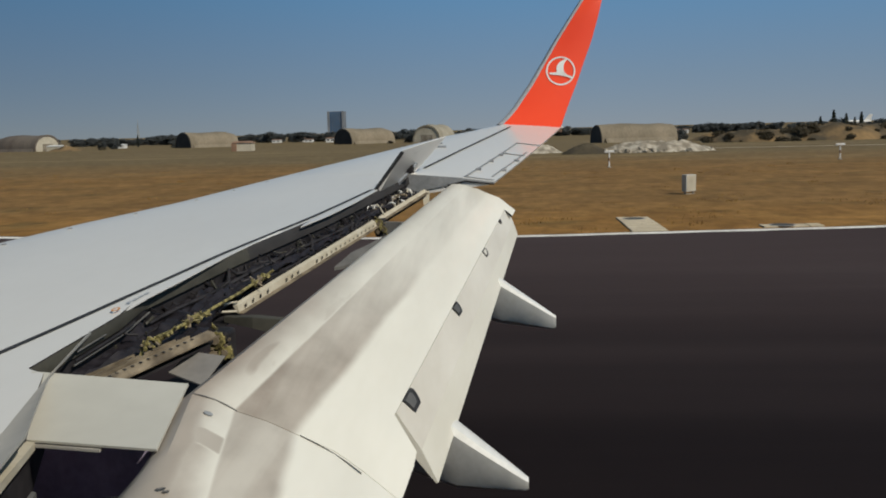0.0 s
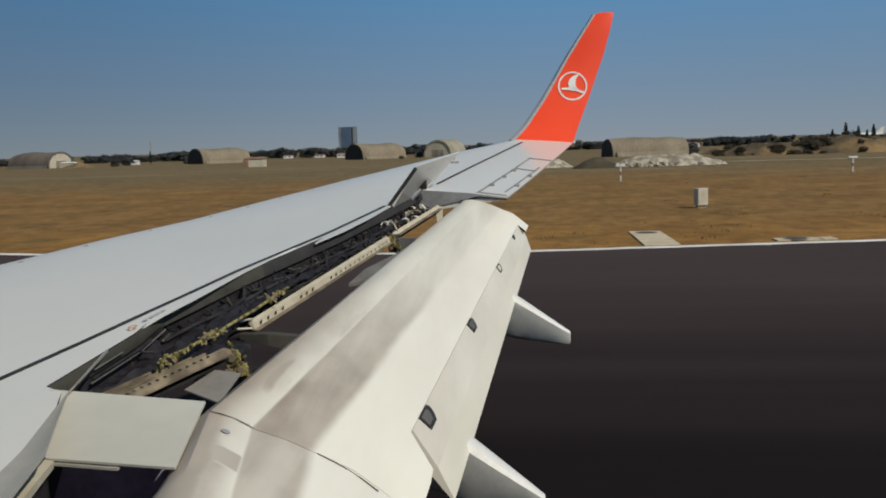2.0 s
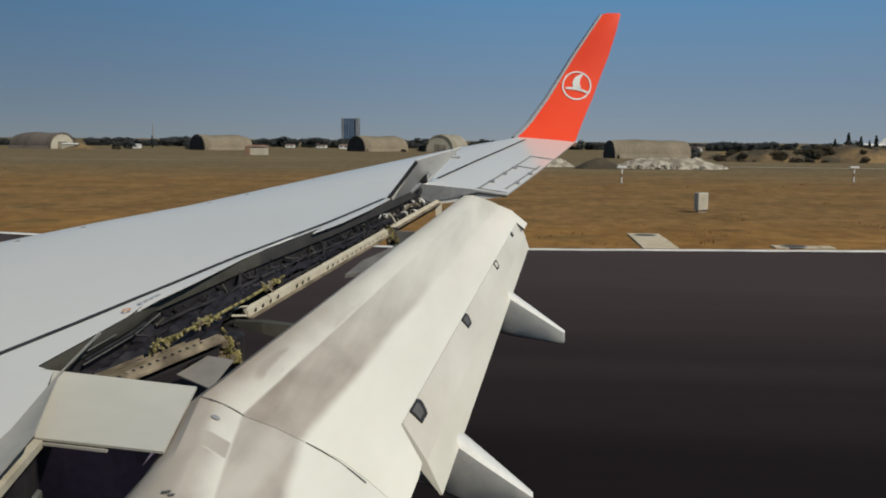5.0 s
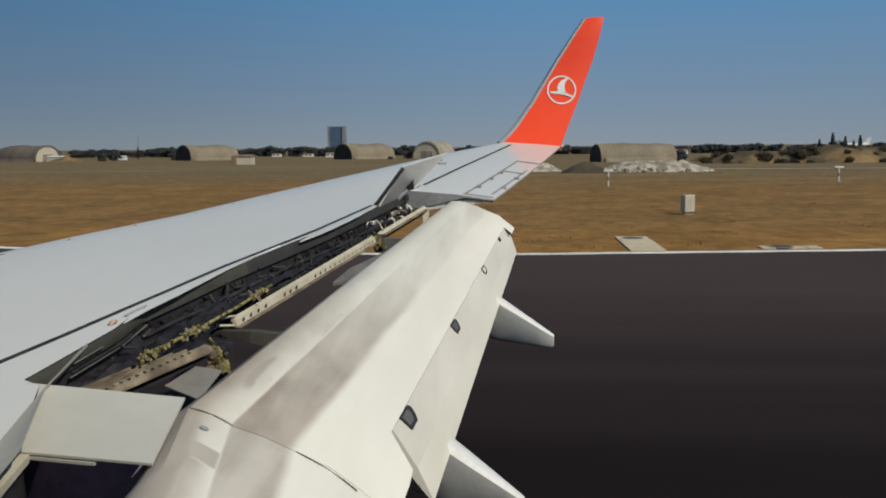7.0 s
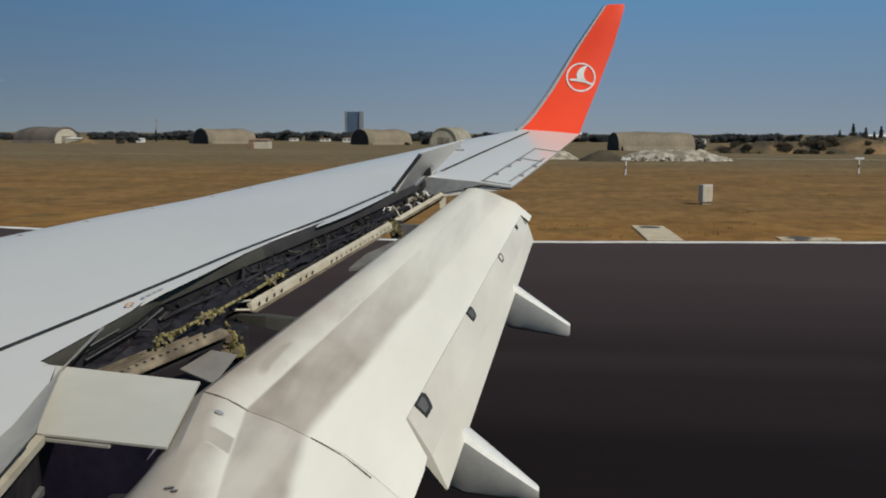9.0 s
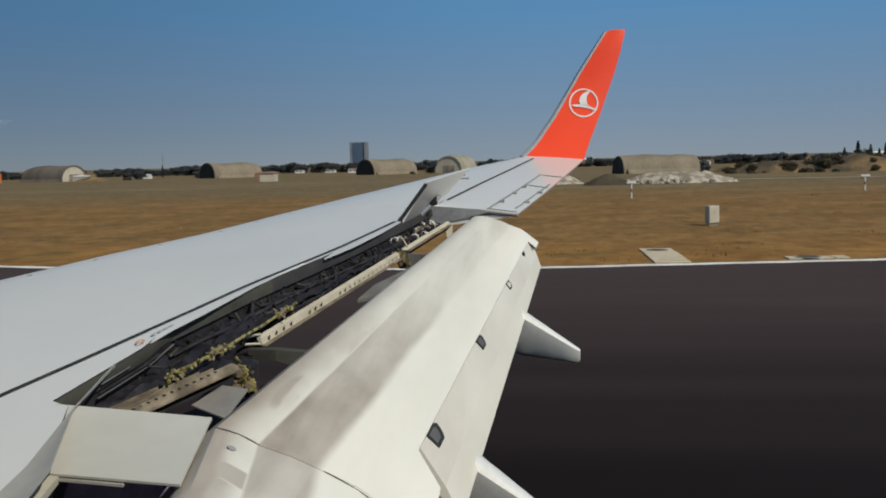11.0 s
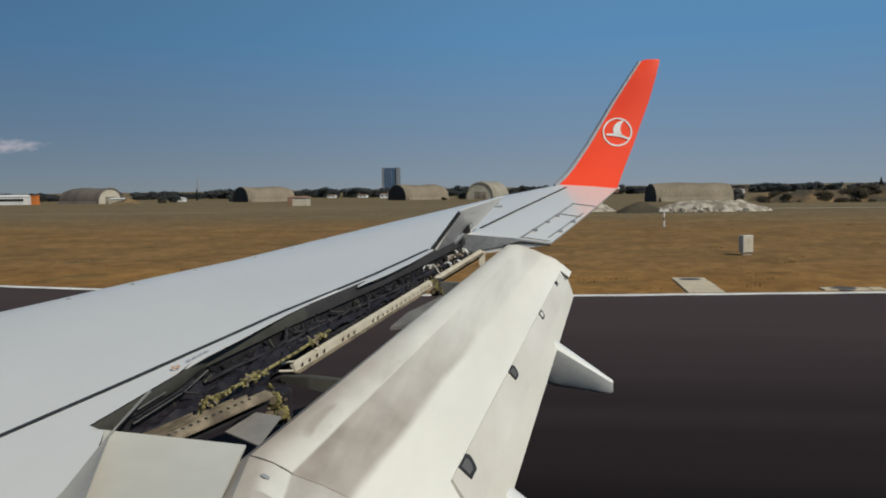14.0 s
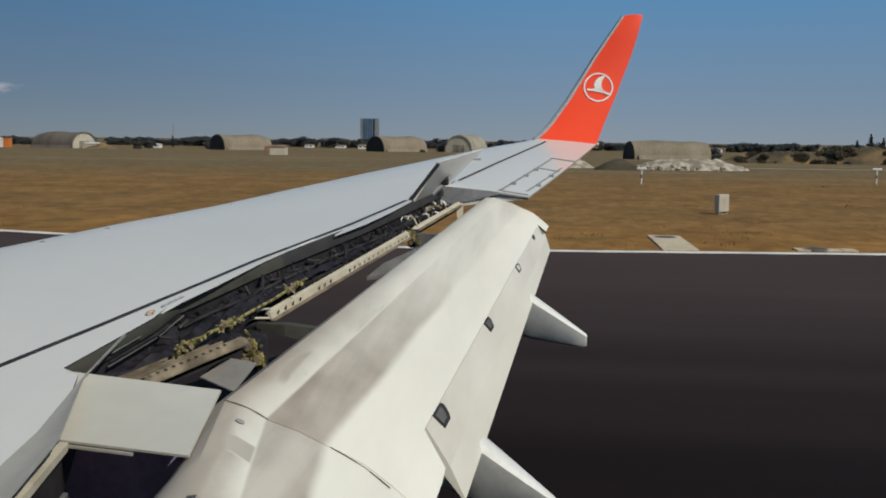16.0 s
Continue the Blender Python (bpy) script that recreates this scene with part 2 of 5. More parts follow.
def runway_material():
    """Asphalt streaked along the runway; light falloff towards the viewer is put into its colour."""
    m = surface("asphalt", (0.0280, 0.0208, 0.0205), (0.0362, 0.0280, 0.0278), 0.8, coarse=0.12, fine=9, stretch=(0.25, 1, 1), bump=0.05, grain_amount=0.2, shine=0.03)
    n, ln = m.node_tree.nodes, m.node_tree.links.new
    p = n["Principled BSDF"]
    old = p.inputs["Base Color"].links[0].from_socket
    co, xyz, mp, t = n.new("ShaderNodeTexCoord"), n.new("ShaderNodeSeparateXYZ"), n.new("ShaderNodeMapping"), n.new("ShaderNodeTexNoise")
    mp.inputs["Scale"].default_value = (0.02, 0.5, 1)
    t.inputs["Scale"].default_value, t.inputs["Detail"].default_value = 1.0, 5
    ln(co.outputs["Object"], xyz.inputs["Vector"])
    ln(co.outputs["Object"], mp.inputs["Vector"])
    ln(mp.outputs["Vector"], t.inputs["Vector"])
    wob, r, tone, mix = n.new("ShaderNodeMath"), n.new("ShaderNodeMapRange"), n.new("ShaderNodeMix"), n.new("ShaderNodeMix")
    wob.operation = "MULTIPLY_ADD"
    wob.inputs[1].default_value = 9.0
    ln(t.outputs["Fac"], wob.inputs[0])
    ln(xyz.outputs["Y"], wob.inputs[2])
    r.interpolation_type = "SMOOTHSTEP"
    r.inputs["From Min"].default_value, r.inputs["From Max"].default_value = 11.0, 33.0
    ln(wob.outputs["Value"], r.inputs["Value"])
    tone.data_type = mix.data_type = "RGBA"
    # near colour darkened, far colour raised, in place of sheen and falloff
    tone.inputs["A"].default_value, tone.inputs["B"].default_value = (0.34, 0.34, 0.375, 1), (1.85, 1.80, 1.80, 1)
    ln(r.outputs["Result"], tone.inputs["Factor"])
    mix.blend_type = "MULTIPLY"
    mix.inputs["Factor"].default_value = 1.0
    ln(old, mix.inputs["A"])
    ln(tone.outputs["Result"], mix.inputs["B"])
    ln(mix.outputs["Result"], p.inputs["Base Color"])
    return m


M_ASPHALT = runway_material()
M_LINE = surface("worn_white_line", (0.62, 0.59, 0.54), (0.84, 0.81, 0.75), 0.7, coarse=0.9, fine=12)
M_GRAVEL = surface("pale_gravel", (0.16, 0.135, 0.10), (0.33, 0.295, 0.24), 0.9, coarse=0.5, fine=5, bump=0.4)
M_TRACK = surface("dusty_track", (0.34, 0.28, 0.19), (0.44, 0.37, 0.27), 0.95, coarse=0.2, fine=3)
M_RUBBLE = surface("pale_rubble", (0.22, 0.19, 0.145), (0.46, 0.415, 0.34), 0.95, coarse=0.9, fine=4, bump=0.5, spread=(0.4, 0.6))
M_SAND = surface("ochre_sand_bank", (0.060, 0.048, 0.030), (0.24, 0.155, 0.070), 0.95, coarse=0.12, fine=1.2, bump=0.5, spread=(0.4, 0.6))
M_SCRUB = surface("scrub_green", (0.080, 0.066, 0.046), (0.150, 0.122, 0.078), 0.9, coarse=0.3, fine=2)
M_CONCRETE = surface("weathered_concrete", (0.16, 0.132, 0.09), (0.24, 0.20, 0.142), 0.85, coarse=0.12, fine=1.5, stretch=(1, 1, 0.4))
M_BROWNSHELL = surface("brown_weathered_concrete", (0.095, 0.078, 0.066), (0.145, 0.122, 0.10), 0.9, coarse=0.15, fine=1.5, stretch=(1, 1, 0.4))
M_PALE = surface("pale_render", (0.25, 0.225, 0.17), (0.34, 0.31, 0.245), 0.8, coarse=0.2, fine=2)
M_FRONT = surface("cream_concrete", (0.40, 0.36, 0.28), (0.50, 0.46, 0.37), 0.8, coarse=0.2, fine=2)
M_PAD = surface("warm_cast_concrete", (0.46, 0.385, 0.265), (0.60, 0.51, 0.37), 0.85, coarse=0.9, fine=6, bump=0.2)
M_OPENING = surface("dark_opening", (0.012, 0.012, 0.014), (0.03, 0.03, 0.03), 0.7, coarse=0.3, fine=3)
M_BUILD = surface("white_render", (0.62, 0.62, 0.60), (0.72, 0.72, 0.70), 0.7, coarse=0.2, fine=2)
M_ROOF = surface("brown_roof", (0.20, 0.12, 0.08), (0.28, 0.17, 0.11), 0.8, coarse=0.4, fine=4)
M_GLASS = surface("blue_curtain_glass", (0.035, 0.075, 0.14), (0.05, 0.10, 0.18), 0.25, coarse=0.05, fine=0.5)
M_TOWER = surface("grey_blue_cladding", (0.15, 0.165, 0.185), (0.20, 0.215, 0.235), 0.6, coarse=0.05, fine=0.5)
# the haze over the far trees is mixed into this paler, bluer green
M_LEAF = surface("hazy_leaf_green", (0.088, 0.097, 0.098), (0.120, 0.128, 0.124), 0.8, coarse=0.25, fine=2)
M_CYPRESS = surface("cypress_green", (0.026, 0.034, 0.028), (0.045, 0.054, 0.042), 0.85, coarse=0.4, fine=3)


def let_light_through(m, colour, share):
    """Thin leaves pass part of the light on."""
    n, ln = m.node_tree.nodes, m.node_tree.links.new
    thin, mx = n.new("ShaderNodeBsdfTranslucent"), n.new("ShaderNodeMixShader")
    thin.inputs["Color"].default_value = (*colour, 1)
    mx.inputs["Fac"].default_value = share
    ln(n["Principled BSDF"].outputs["BSDF"], mx.inputs[1])
    ln(thin.outputs["BSDF"], mx.inputs[2])
    ln(mx.outputs["Shader"], n["Material Output"].inputs["Surface"])


let_light_through(M_LEAF, (0.105, 0.115, 0.115), 0.45)
let_light_through(M_SCRUB, (0.10, 0.085, 0.048), 0.40)
M_BARK = surface("bark", (0.06, 0.045, 0.03), (0.10, 0.08, 0.055), 0.9, coarse=2, fine=10)
M_CREAM = surface("cream_panel", (0.44, 0.42, 0.37), (0.50, 0.48, 0.43), 0.6, coarse=1, fine=8, grain_amount=0.05)
M_ORANGE = surface("orange_paint", (0.55, 0.16, 0.03), (0.62, 0.20, 0.05), 0.6, coarse=1, fine=6)
M_CABIN = surface("cabin_wall_white", (0.68, 0.68, 0.68), (0.74, 0.74, 0.74), 0.45, coarse=1, fine=12)


def field_material():
    """Dry grass: tan beside the runway, browner and mottled further out, greyish olive far off."""
    m = surface("dry_grass_field", (0.258, 0.134, 0.041), (0.305, 0.164, 0.053), 0.95, coarse=0.30, fine=1.1, stretch=(0.30, 1, 1), grain_amount=0.30, shine=0.1)
    nt = m.node_tree
    n, ln = nt.nodes, nt.links.new
    p = n["Principled BSDF"]
    tan = p.inputs["Base Color"].links[0].from_socket
    co, xyz = n.new("ShaderNodeTexCoord"), n.new("ShaderNodeSeparateXYZ")
    ln(co.outputs["Object"], xyz.inputs["Vector"])

    def cloud(stretch, detail=5, rough=0.55):
        mp, t = n.new("ShaderNodeMapping"), n.new("ShaderNodeTexNoise")
        mp.inputs["Scale"].default_value = stretch
        t.inputs["Scale"].default_value, t.inputs["Detail"].default_value, t.inputs["Roughness"].default_value = 1.0, detail, rough
        ln(co.outputs["Object"], mp.inputs["Vector"])
        ln(mp.outputs["Vector"], t.inputs["Vector"])
        return t.outputs["Fac"]

    def span(v, lo, hi, top=1.0):
        r = n.new("ShaderNodeMapRange")
        r.inputs["From Min"].default_value, r.inputs["From Max"].default_value, r.inputs["To Max"].default_value = lo, hi, top
        ln(v, r.inputs["Value"])
        return r.outputs["Result"]

    def blend(factor, a, b, kind="MIX"):
        q = n.new("ShaderNodeMix")
        q.data_type, q.blend_type = "RGBA", kind
        for socket, v in (("Factor", factor), ("A", a), ("B", b)):
            if isinstance(v, (tuple, float)):
                q.inputs[socket].default_value = v
            else:
                ln(v, q.inputs[socket])
        return q.outputs["Result"]

    def shifted(v, by):
        q = n.new("ShaderNodeMath")
        q.operation = "MULTIPLY_ADD"
        q.inputs[1].default_value = by
        ln(v, q.inputs[0])
        ln(xyz.outputs["Y"], q.inputs[2])
        return q.outputs["Value"]

    wide = cloud((0.020, 0.055, 1), 6)
    # a browner, mottled belt behind the mown verge
    belt = blend(span(cloud((0.17, 0.15, 1), 6, 0.68), 0.36, 0.64), (0.205, 0.119, 0.046, 1), (0.272, 0.153, 0.058, 1))
    c = blend(span(shifted(wide, 22.0), 47.0, 60.0), tan, belt)
    # dark weeds in clumps
    c = blend(span(cloud((0.20, 0.21, 1), 5, 0.58), 0.56, 0.70, 0.65), c, (0.110, 0.086, 0.038, 1))
    # the far grass, more olive, with pale worn streaks
    far = blend(span(cloud((0.010, 0.075, 1), 5), 0.56, 0.66, 0.8), (0.178, 0.132, 0.072, 1), (0.270, 0.200, 0.112, 1))
    c = blend(span(shifted(wide, 60.0), 112.0, 165.0), c, far)
    tone = blend(span(cloud((0.22, 0.20, 1), 6, 0.62), 0.34, 0.66), (0.77, 0.77, 0.76, 1), (1.06, 1.07, 1.05, 1))
    speck = blend(span(cloud((1.1, 0.60, 1), 5, 0.68), 0.34, 0.66), (0.72, 0.71, 0.68, 1), (1.22, 1.23, 1.22, 1))
    c = blend(1.0, c, speck, "MULTIPLY")
    ln(blend(1.0, c, tone, "MULTIPLY"), p.inputs["Base Color"])
    return m


M_FIELD = field_material()
M_BLADE = surface("dry_grass_blade", (0.21, 0.126, 0.047), (0.33, 0.196, 0.072), 0.95, coarse=0.2, fine=4, shine=0.1)


# ---- mesh helpers ----
def world_of(ob):
    m = ob.matrix_basis.copy()
    return world_of(ob.parent) @ ob.matrix_parent_inverse @ m if ob.parent else m


def part(name, bm, material, parent=None, label="", smooth=False):
    """Links a bmesh, in world metres, as one mesh object under a thing or a part."""
    me = bpy.data.meshes.new(name)
    bmesh.ops.recalc_face_normals(bm, faces=bm.faces)
    bm.to_mesh(me)
    bm.free()
    for m in material if isinstance(material, (list, tuple)) else (material,):
        me.materials.append(m)
    if smooth:
        for f in me.polygons:
            f.use_smooth = True
        me.set_sharp_from_angle(angle=radians(38))
    ob = new(name, me)
    if parent:
        ob.parent = parent
        ob.matrix_parent_inverse = world_of(parent).inverted()
    return tagged(ob, label)


def thing(name, at, label, category, group="", kind=""):
    ob = new(name)
    ob.empty_display_size = 0.2
    ob.location = at
    return tagged(ob, label, category, group, kind)


def loft(sections, closed=True, caps=True, bands=None):
    """Skin over sections of equal length; bands: a material index for each strip along them."""
    bm = bmesh.new()
    rows = [[bm.verts.new(p) for p in s] for s in sections]
    k = len(rows[0])
    for a, b in zip(rows, rows[1:]):
        for i in range(k if closed else k - 1):
            j = (i + 1) % k
            f = bm.faces.new((a[i], a[j], b[j], b[i]))
            if bands:
                f.material_index = bands(sum(p[1] for p in (a[0].co, b[0].co)) / 2, i)
    if caps and closed:
        bm.faces.new(rows[0][::-1])
        bm.faces.new(rows[-1])
    return bm


def slab(corners, normal, thick):
    """A plate from its corners, thick metres along normal."""
    n = Vector(normal).normalized() * thick
    return loft([[Vector(c) for c in corners], [Vector(c) + n for c in corners]])


def block(x0, x1, y0, y1, z0, z1, bevel=0.0):
    bm = loft([[(x0, y0, z), (x1, y0, z), (x1, y1, z), (x0, y1, z)] for z in (z0, z1)])
    if bevel:
        bmesh.ops.bevel(bm, geom=bm.edges[:], offset=bevel, segments=2, profile=0.5, affect="EDGES")
    return bm


def tube(points, radius, sides=8):
    pts = [Vector(p) for p in points]
    secs = []
    for i, p in enumerate(pts):
        d = (pts[min(i + 1, len(pts) - 1)] - pts[max(i - 1, 0)]).normalized()
        u = d.cross(Vector((0, 0, 1)) if abs(d.z) < 0.9 else Vector((1, 0, 0))).normalized()
        v = d.cross(u)
        secs.append([p + (u * math.cos(a) + v * math.sin(a)) * radius for a in (2 * math.pi * k / sides for k in range(sides))])
    return loft(secs)


def lerp(a, b, t):
    return tuple(p + (q - p) * t for p, q in zip(a, b))


def curve(y, ys, vs):
    return float(np.interp(y, ys, vs))


# ---- ground, runway and markings ----
def ground_z(y):
    s = min(1, max(0, (y - 70) / 350))
    return -2.2 * s * s * (3 - 2 * s)


def edge_y(x):
    """The far edge of the pavement, which curves gently away."""
    return 33.0 + (0.10 * x if x > 0 else 0.0065 * min(-x, 45) ** 2 + max(0, -x - 45) * 0.45)


def ground_sheet():
    bm = bmesh.new()
    ys = [-400, -60, 20, 30, 45, 60, 80] + [80 + 20 * i for i in range(1, 20)] + [600, 900, 1500, 2600, 4600]
    xs = [-4600, -2500, -1200, -600, -300, -150, -80, -40, 0, 40, 80, 150, 300, 600, 1200, 2500, 4600]
    g = [[bm.verts.new((x, y, ground_z(y) - 0.02)) for x in xs] for y in ys]
    for a, b in zip(g, g[1:]):
        for i in range(len(xs) - 1):
            bm.faces.new((a[i], a[i + 1], b[i + 1], b[i]))
    return bm


tagged(part("ground", ground_sheet(), M_FIELD, smooth=True), "flat airfield of dry ochre grass with greener patches", "ground", kind="structure")

EDGE_X = [-400, -250, -160, -100, -70, -55, -45, -38, -32, -26, -20, -15, -10, -5, 0, 6, 12, 20, 30, 45, 70, 120, 240, 400]


def strip(xs, inner, outer, z):
    bm = bmesh.new()
    a = [bm.verts.new((x, inner(x), z)) for x in xs]
    b = [bm.verts.new((x, outer(x), z)) for x in xs]
    for i in range(len(xs) - 1):
        bm.faces.new((a[i], a[i + 1], b[i + 1], b[i]))
    return bm


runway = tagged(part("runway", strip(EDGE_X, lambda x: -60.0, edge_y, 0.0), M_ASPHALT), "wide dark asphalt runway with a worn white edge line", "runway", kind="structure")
fine_x = [EDGE_X[i] + (EDGE_X[i + 1] - EDGE_X[i]) * k / 8 for i in range(len(EDGE_X) - 1) for k in range(8)]
tagged(part("edge_line", strip(fine_x, lambda x: edge_y(x) - 0.70 + 0.04 * math.sin(x * 2.1), lambda x: edge_y(x) - 0.12 + 0.10 * noise.noise((x * 0.9, 0, 0)), 0.004), M_LINE), "worn white line along the pavement edge", "line", kind="structure")


def grass_tufts():
    """Leaning dry blades along and behind the pavement edge."""
    rnd = random.Random(5)
    verts, faces = [], []
    for _ in range(380):
        cx, d = rnd.uniform(-75, 75), 1.0 + 55 * rnd.random() ** 1.3
        r, tall = rnd.uniform(0.12, 0.55), rnd.uniform(0.06, 0.18)
        for _ in range(26):
            x, y = cx + rnd.gauss(0, r), edge_y(cx) + d + rnd.gauss(0, r)
            z, h = ground_z(y) - 0.04, tall * rnd.uniform(0.5, 1.0)
            a, w = rnd.uniform(0, math.pi), rnd.uniform(0.01, 0.03)
            dx, dy = math.cos(a) * w, math.sin(a) * w
            lx, ly = rnd.uniform(-0.08, 0.08), rnd.uniform(-0.08, 0.08)
            k = len(verts)
            verts += [(x - dx, y - dy, z), (x + dx, y + dy, z), (x + dx * 0.4 + lx, y + dy * 0.4 + ly, z + h), (x - dx * 0.4 + lx, y - dy * 0.4 + ly, z + h * 0.9)]
            faces.append((k, k + 1, k + 2, k + 3))
    me = bpy.data.meshes.new("grass_tufts")
    me.from_pydata(verts, [], faces)
    me.materials.append(M_BLADE)
    return me


tagged(new("grass_tufts", grass_tufts()), "scattered tufts of dry brown grass beside the runway", "grass", kind="stuff")


# ---- the aircraft wing ----
def wing_z(y):
    """Height of the wing's upper skin: dihedral, bending up to the tip."""
    return 2.095 + 0.1 * y + 0.00295 * max(0.0, y - 9) ** 2


def crest_x(y):
    return curve(y, [-1.6, 3.0, 7.4, 8.46, 9.43, 10.62, 11.81, 13.14, 14.29, 15.3], [-8.3, -6.4, -4.255, -3.78, -3.26, -2.75, -2.19, -1.49, -0.86, -0.14])


def hinge_x(y):
    """The line on which the spoilers turn."""
    return curve(y, [3.5, 4.644, 5.256, 5.749, 6.288, 7.042, 7.609, 8.539, 9.847, 11.2], [-2.99, -2.704, -2.55, -2.436, -2.307, -2.137, -1.976, -1.715, -1.413, -1.11])


def tip_aft_x(y):
    return curve(y, [10.87, 15.3], [-0.165, 0.817])


wing = thing("aircraft_wing", (-3.0, 4.0, 2.3), "pale grey airliner wing with lowered flaps, raised spoilers and red winglet", "aircraft wing")


def wing_section(y, aft, drop, aileron=False):
    """Closed section: upper skin from aft to the crest, the round nose, the lower skin."""
    z, c = wing_z(y), crest_x(y)
    t = curve(y, [0, 7, 15.3], [1.5, 1.0, 0.30])
    top = []
    knee = curve(y, [10.87, 11.25, 12.83, 15.04, 15.3], [-1.12, -1.022, -0.619, 0.019, 0.09]) if aileron else aft
    if aileron:
        top += [(aft, y, z - drop), (lerp((aft,), (knee,), 0.5)[0], y, z - drop * 0.42), (knee, y, z)]
    else:
        top += [(aft, y, z - drop)]
    for k in (0.2, 0.45, 0.7, 0.9):
        top.append((knee + (c - knee) * k, y, z + (0.012 + 0.026 * max(0.0, 1 - abs(y - 11.3) / 2.6)) * math.sin(math.pi * k ** 1.6)))
    nose = [(c - dx * t, y, z - dz * t) for dx, dz in ((0, 0.0), (0.12, 0.02), (0.28, 0.07), (0.42, 0.15), (0.46, 0.23), (0.36, 0.31), (0.1, 0.36))]
    under = [(lerp((c,), (aft,), 0.6)[0], y, z - 0.36 * t), (aft - 0.01, y, z - drop - (0.025 if aileron else 0.33 * curve(y, [0, 7, 11], [1.2, 1.0, 0.75])))]
    return top + nose + under


def inner_aft(y):
    if y < 4.55:
        return curve(y, [-1.6, 3.35, 3.88, 4.47, 4.55], [-1.7, -1.98, -2.09, -2.30, -2.42])
    return curve(y, [4.55, 5.45, 6.0, 6.1], [-2.42, -2.325, hinge_x(6.0) + 0.03, hinge_x(6.1) + 0.03]) if y < 6.1 else hinge_x(y) + 0.03


inner_y = [-1.6, 0, 1.5, 2.6, 3.35, 3.88, 4.2, 4.47, 4.55, 5.0, 5.45, 6.0, 6.6, 7.4, 8.0, 8.46, 9.0, 9.43, 10.0, 10.62, 10.868]
# the aft face is coloured dark for the shade of the cove
part("wing_box", loft([wing_section(y, inner_aft(y), 0.0) for y in inner_y], bands=lambda y, i: 1 if i == 13 else 0), [M_WING, M_DARK], wing, smooth=True)
outer_y = [10.872, 11.25, 11.81, 12.4, 12.83, 13.14, 13.7, 14.29, 14.7, 15.04, 15.3]
part("outer_wing", loft([wing_section(y, tip_aft_x(y), curve(y, [10.87, 15.3], [0.10, 0.06]), True) for y in outer_y]), M_WING, wing, smooth=True)


def skin_line(points, width, material, name, label="", lift=0.003, thick=0.004):
    """A thin seal that lies along points on the skin."""
    secs = []
    for i, p in enumerate(points):
        p = Vector(p)
        d = Vector(points[min(i + 1, len(points) - 1)]) - Vector(points[max(i - 1, 0)])
        s = Vector((d.y, -d.x, 0)).normalized() * width / 2
        u = Vector((0, 0, lift))
        secs.append([p - s + u - Vector((0, 0, thick)), p + s + u - Vector((0, 0, thick)), p + s + u, p - s + u])
    return part(name, loft(secs), material, wing, label)


skin_line([(hinge_x(y) - 0.026, y, wing_z(y)) for y in np.linspace(3.5, 9.9, 26)], 0.042, M_SEAL, "hinge_seal", "black gap seal along the spoiler hinge", 0.005)
skin_line([(-1.0, 11.32, wing_z(11.32)), (-0.619, 12.83, wing_z(12.83)), (-0.30, 13.95, wing_z(13.95)), (0.019, 15.04, wing_z(15.04))], 0.034, M_SEAL, "aileron_seal", "dark gap along the aileron hinge", 0.008)


def aileron_point(x, y):
    k = curve(y, [10.87, 11.25, 12.83, 15.04, 15.3], [-1.12, -1.022, -0.619, 0.019, 0.09])
    a = tip_aft_x(y)
    f = min(1, max(0, (x - k) / (a - k)))
    drop = curve(y, [10.87, 15.3], [0.10, 0.06])
    return (x, y, wing_z(y) - drop * (0.84 * f if f < 0.5 else 0.42 + (f - 0.5) * 1.16))


def aileron_seam(a, b, width):
    pts = [lerp(a, b, t) for t in np.linspace(0, 1, 9)]
    skin_line([aileron_point(*p) for p in pts], width, M_GREY, "panel_seam", "", 0.007)


aileron_seam((-0.50, 10.98), (0.12, 13.62), 0.028)
aileron_seam((-0.19, 11.15), (0.24, 12.95), 0.022)
aileron_seam((0.10, 13.62), (0.43, 13.56), 0.05)
aileron_seam((-0.07, 12.75), (0.20, 12.68), 0.05)
aileron_seam((-0.52, 10.99), (-0.17, 10.95), 0.04)
for y, x in ((12.6, -0.10), (12.1, -0.22), (11.5, -0.36), (12.3, 0.10), (11.6, -0.06)):
    px, py, pz = aileron_point(x, y)
    part("hinge_fitting", block(px - 0.03, px + 0.03, py - 0.07, py + 0.07, pz - 0.01, pz + 0.018, 0.006), M_GREY, wing)
for x, y in ((-1.28, 12.6), (-1.16, 12.9), (-1.02, 13.4), (-0.95, 13.1)):
    part("grey_mark", block(x - 0.10, x + 0.10, y - 0.12, y + 0.12, wing_z(y) - 0.01, wing_z(y) + 0.022, 0.006), M_GREY, wing, "small grey raised mark on the outer wing")

# vortex generators along the crest
for y in (7.47, 8.08, 8.75, 9.43, 9.97, 10.5, 11.05, 11.7):
    x, z = crest_x(y) + 0.10, wing_z(y)
    part("vortex_generator", slab([(x - 0.028, y, z - 0.01), (x + 0.031, y + 0.02, z - 0.01), (x + 0.026, y + 0.02, z + 0.016), (x, y + 0.010, z + 0.016)], (0.2, -1, 0), 0.010), M_GREY, wing)

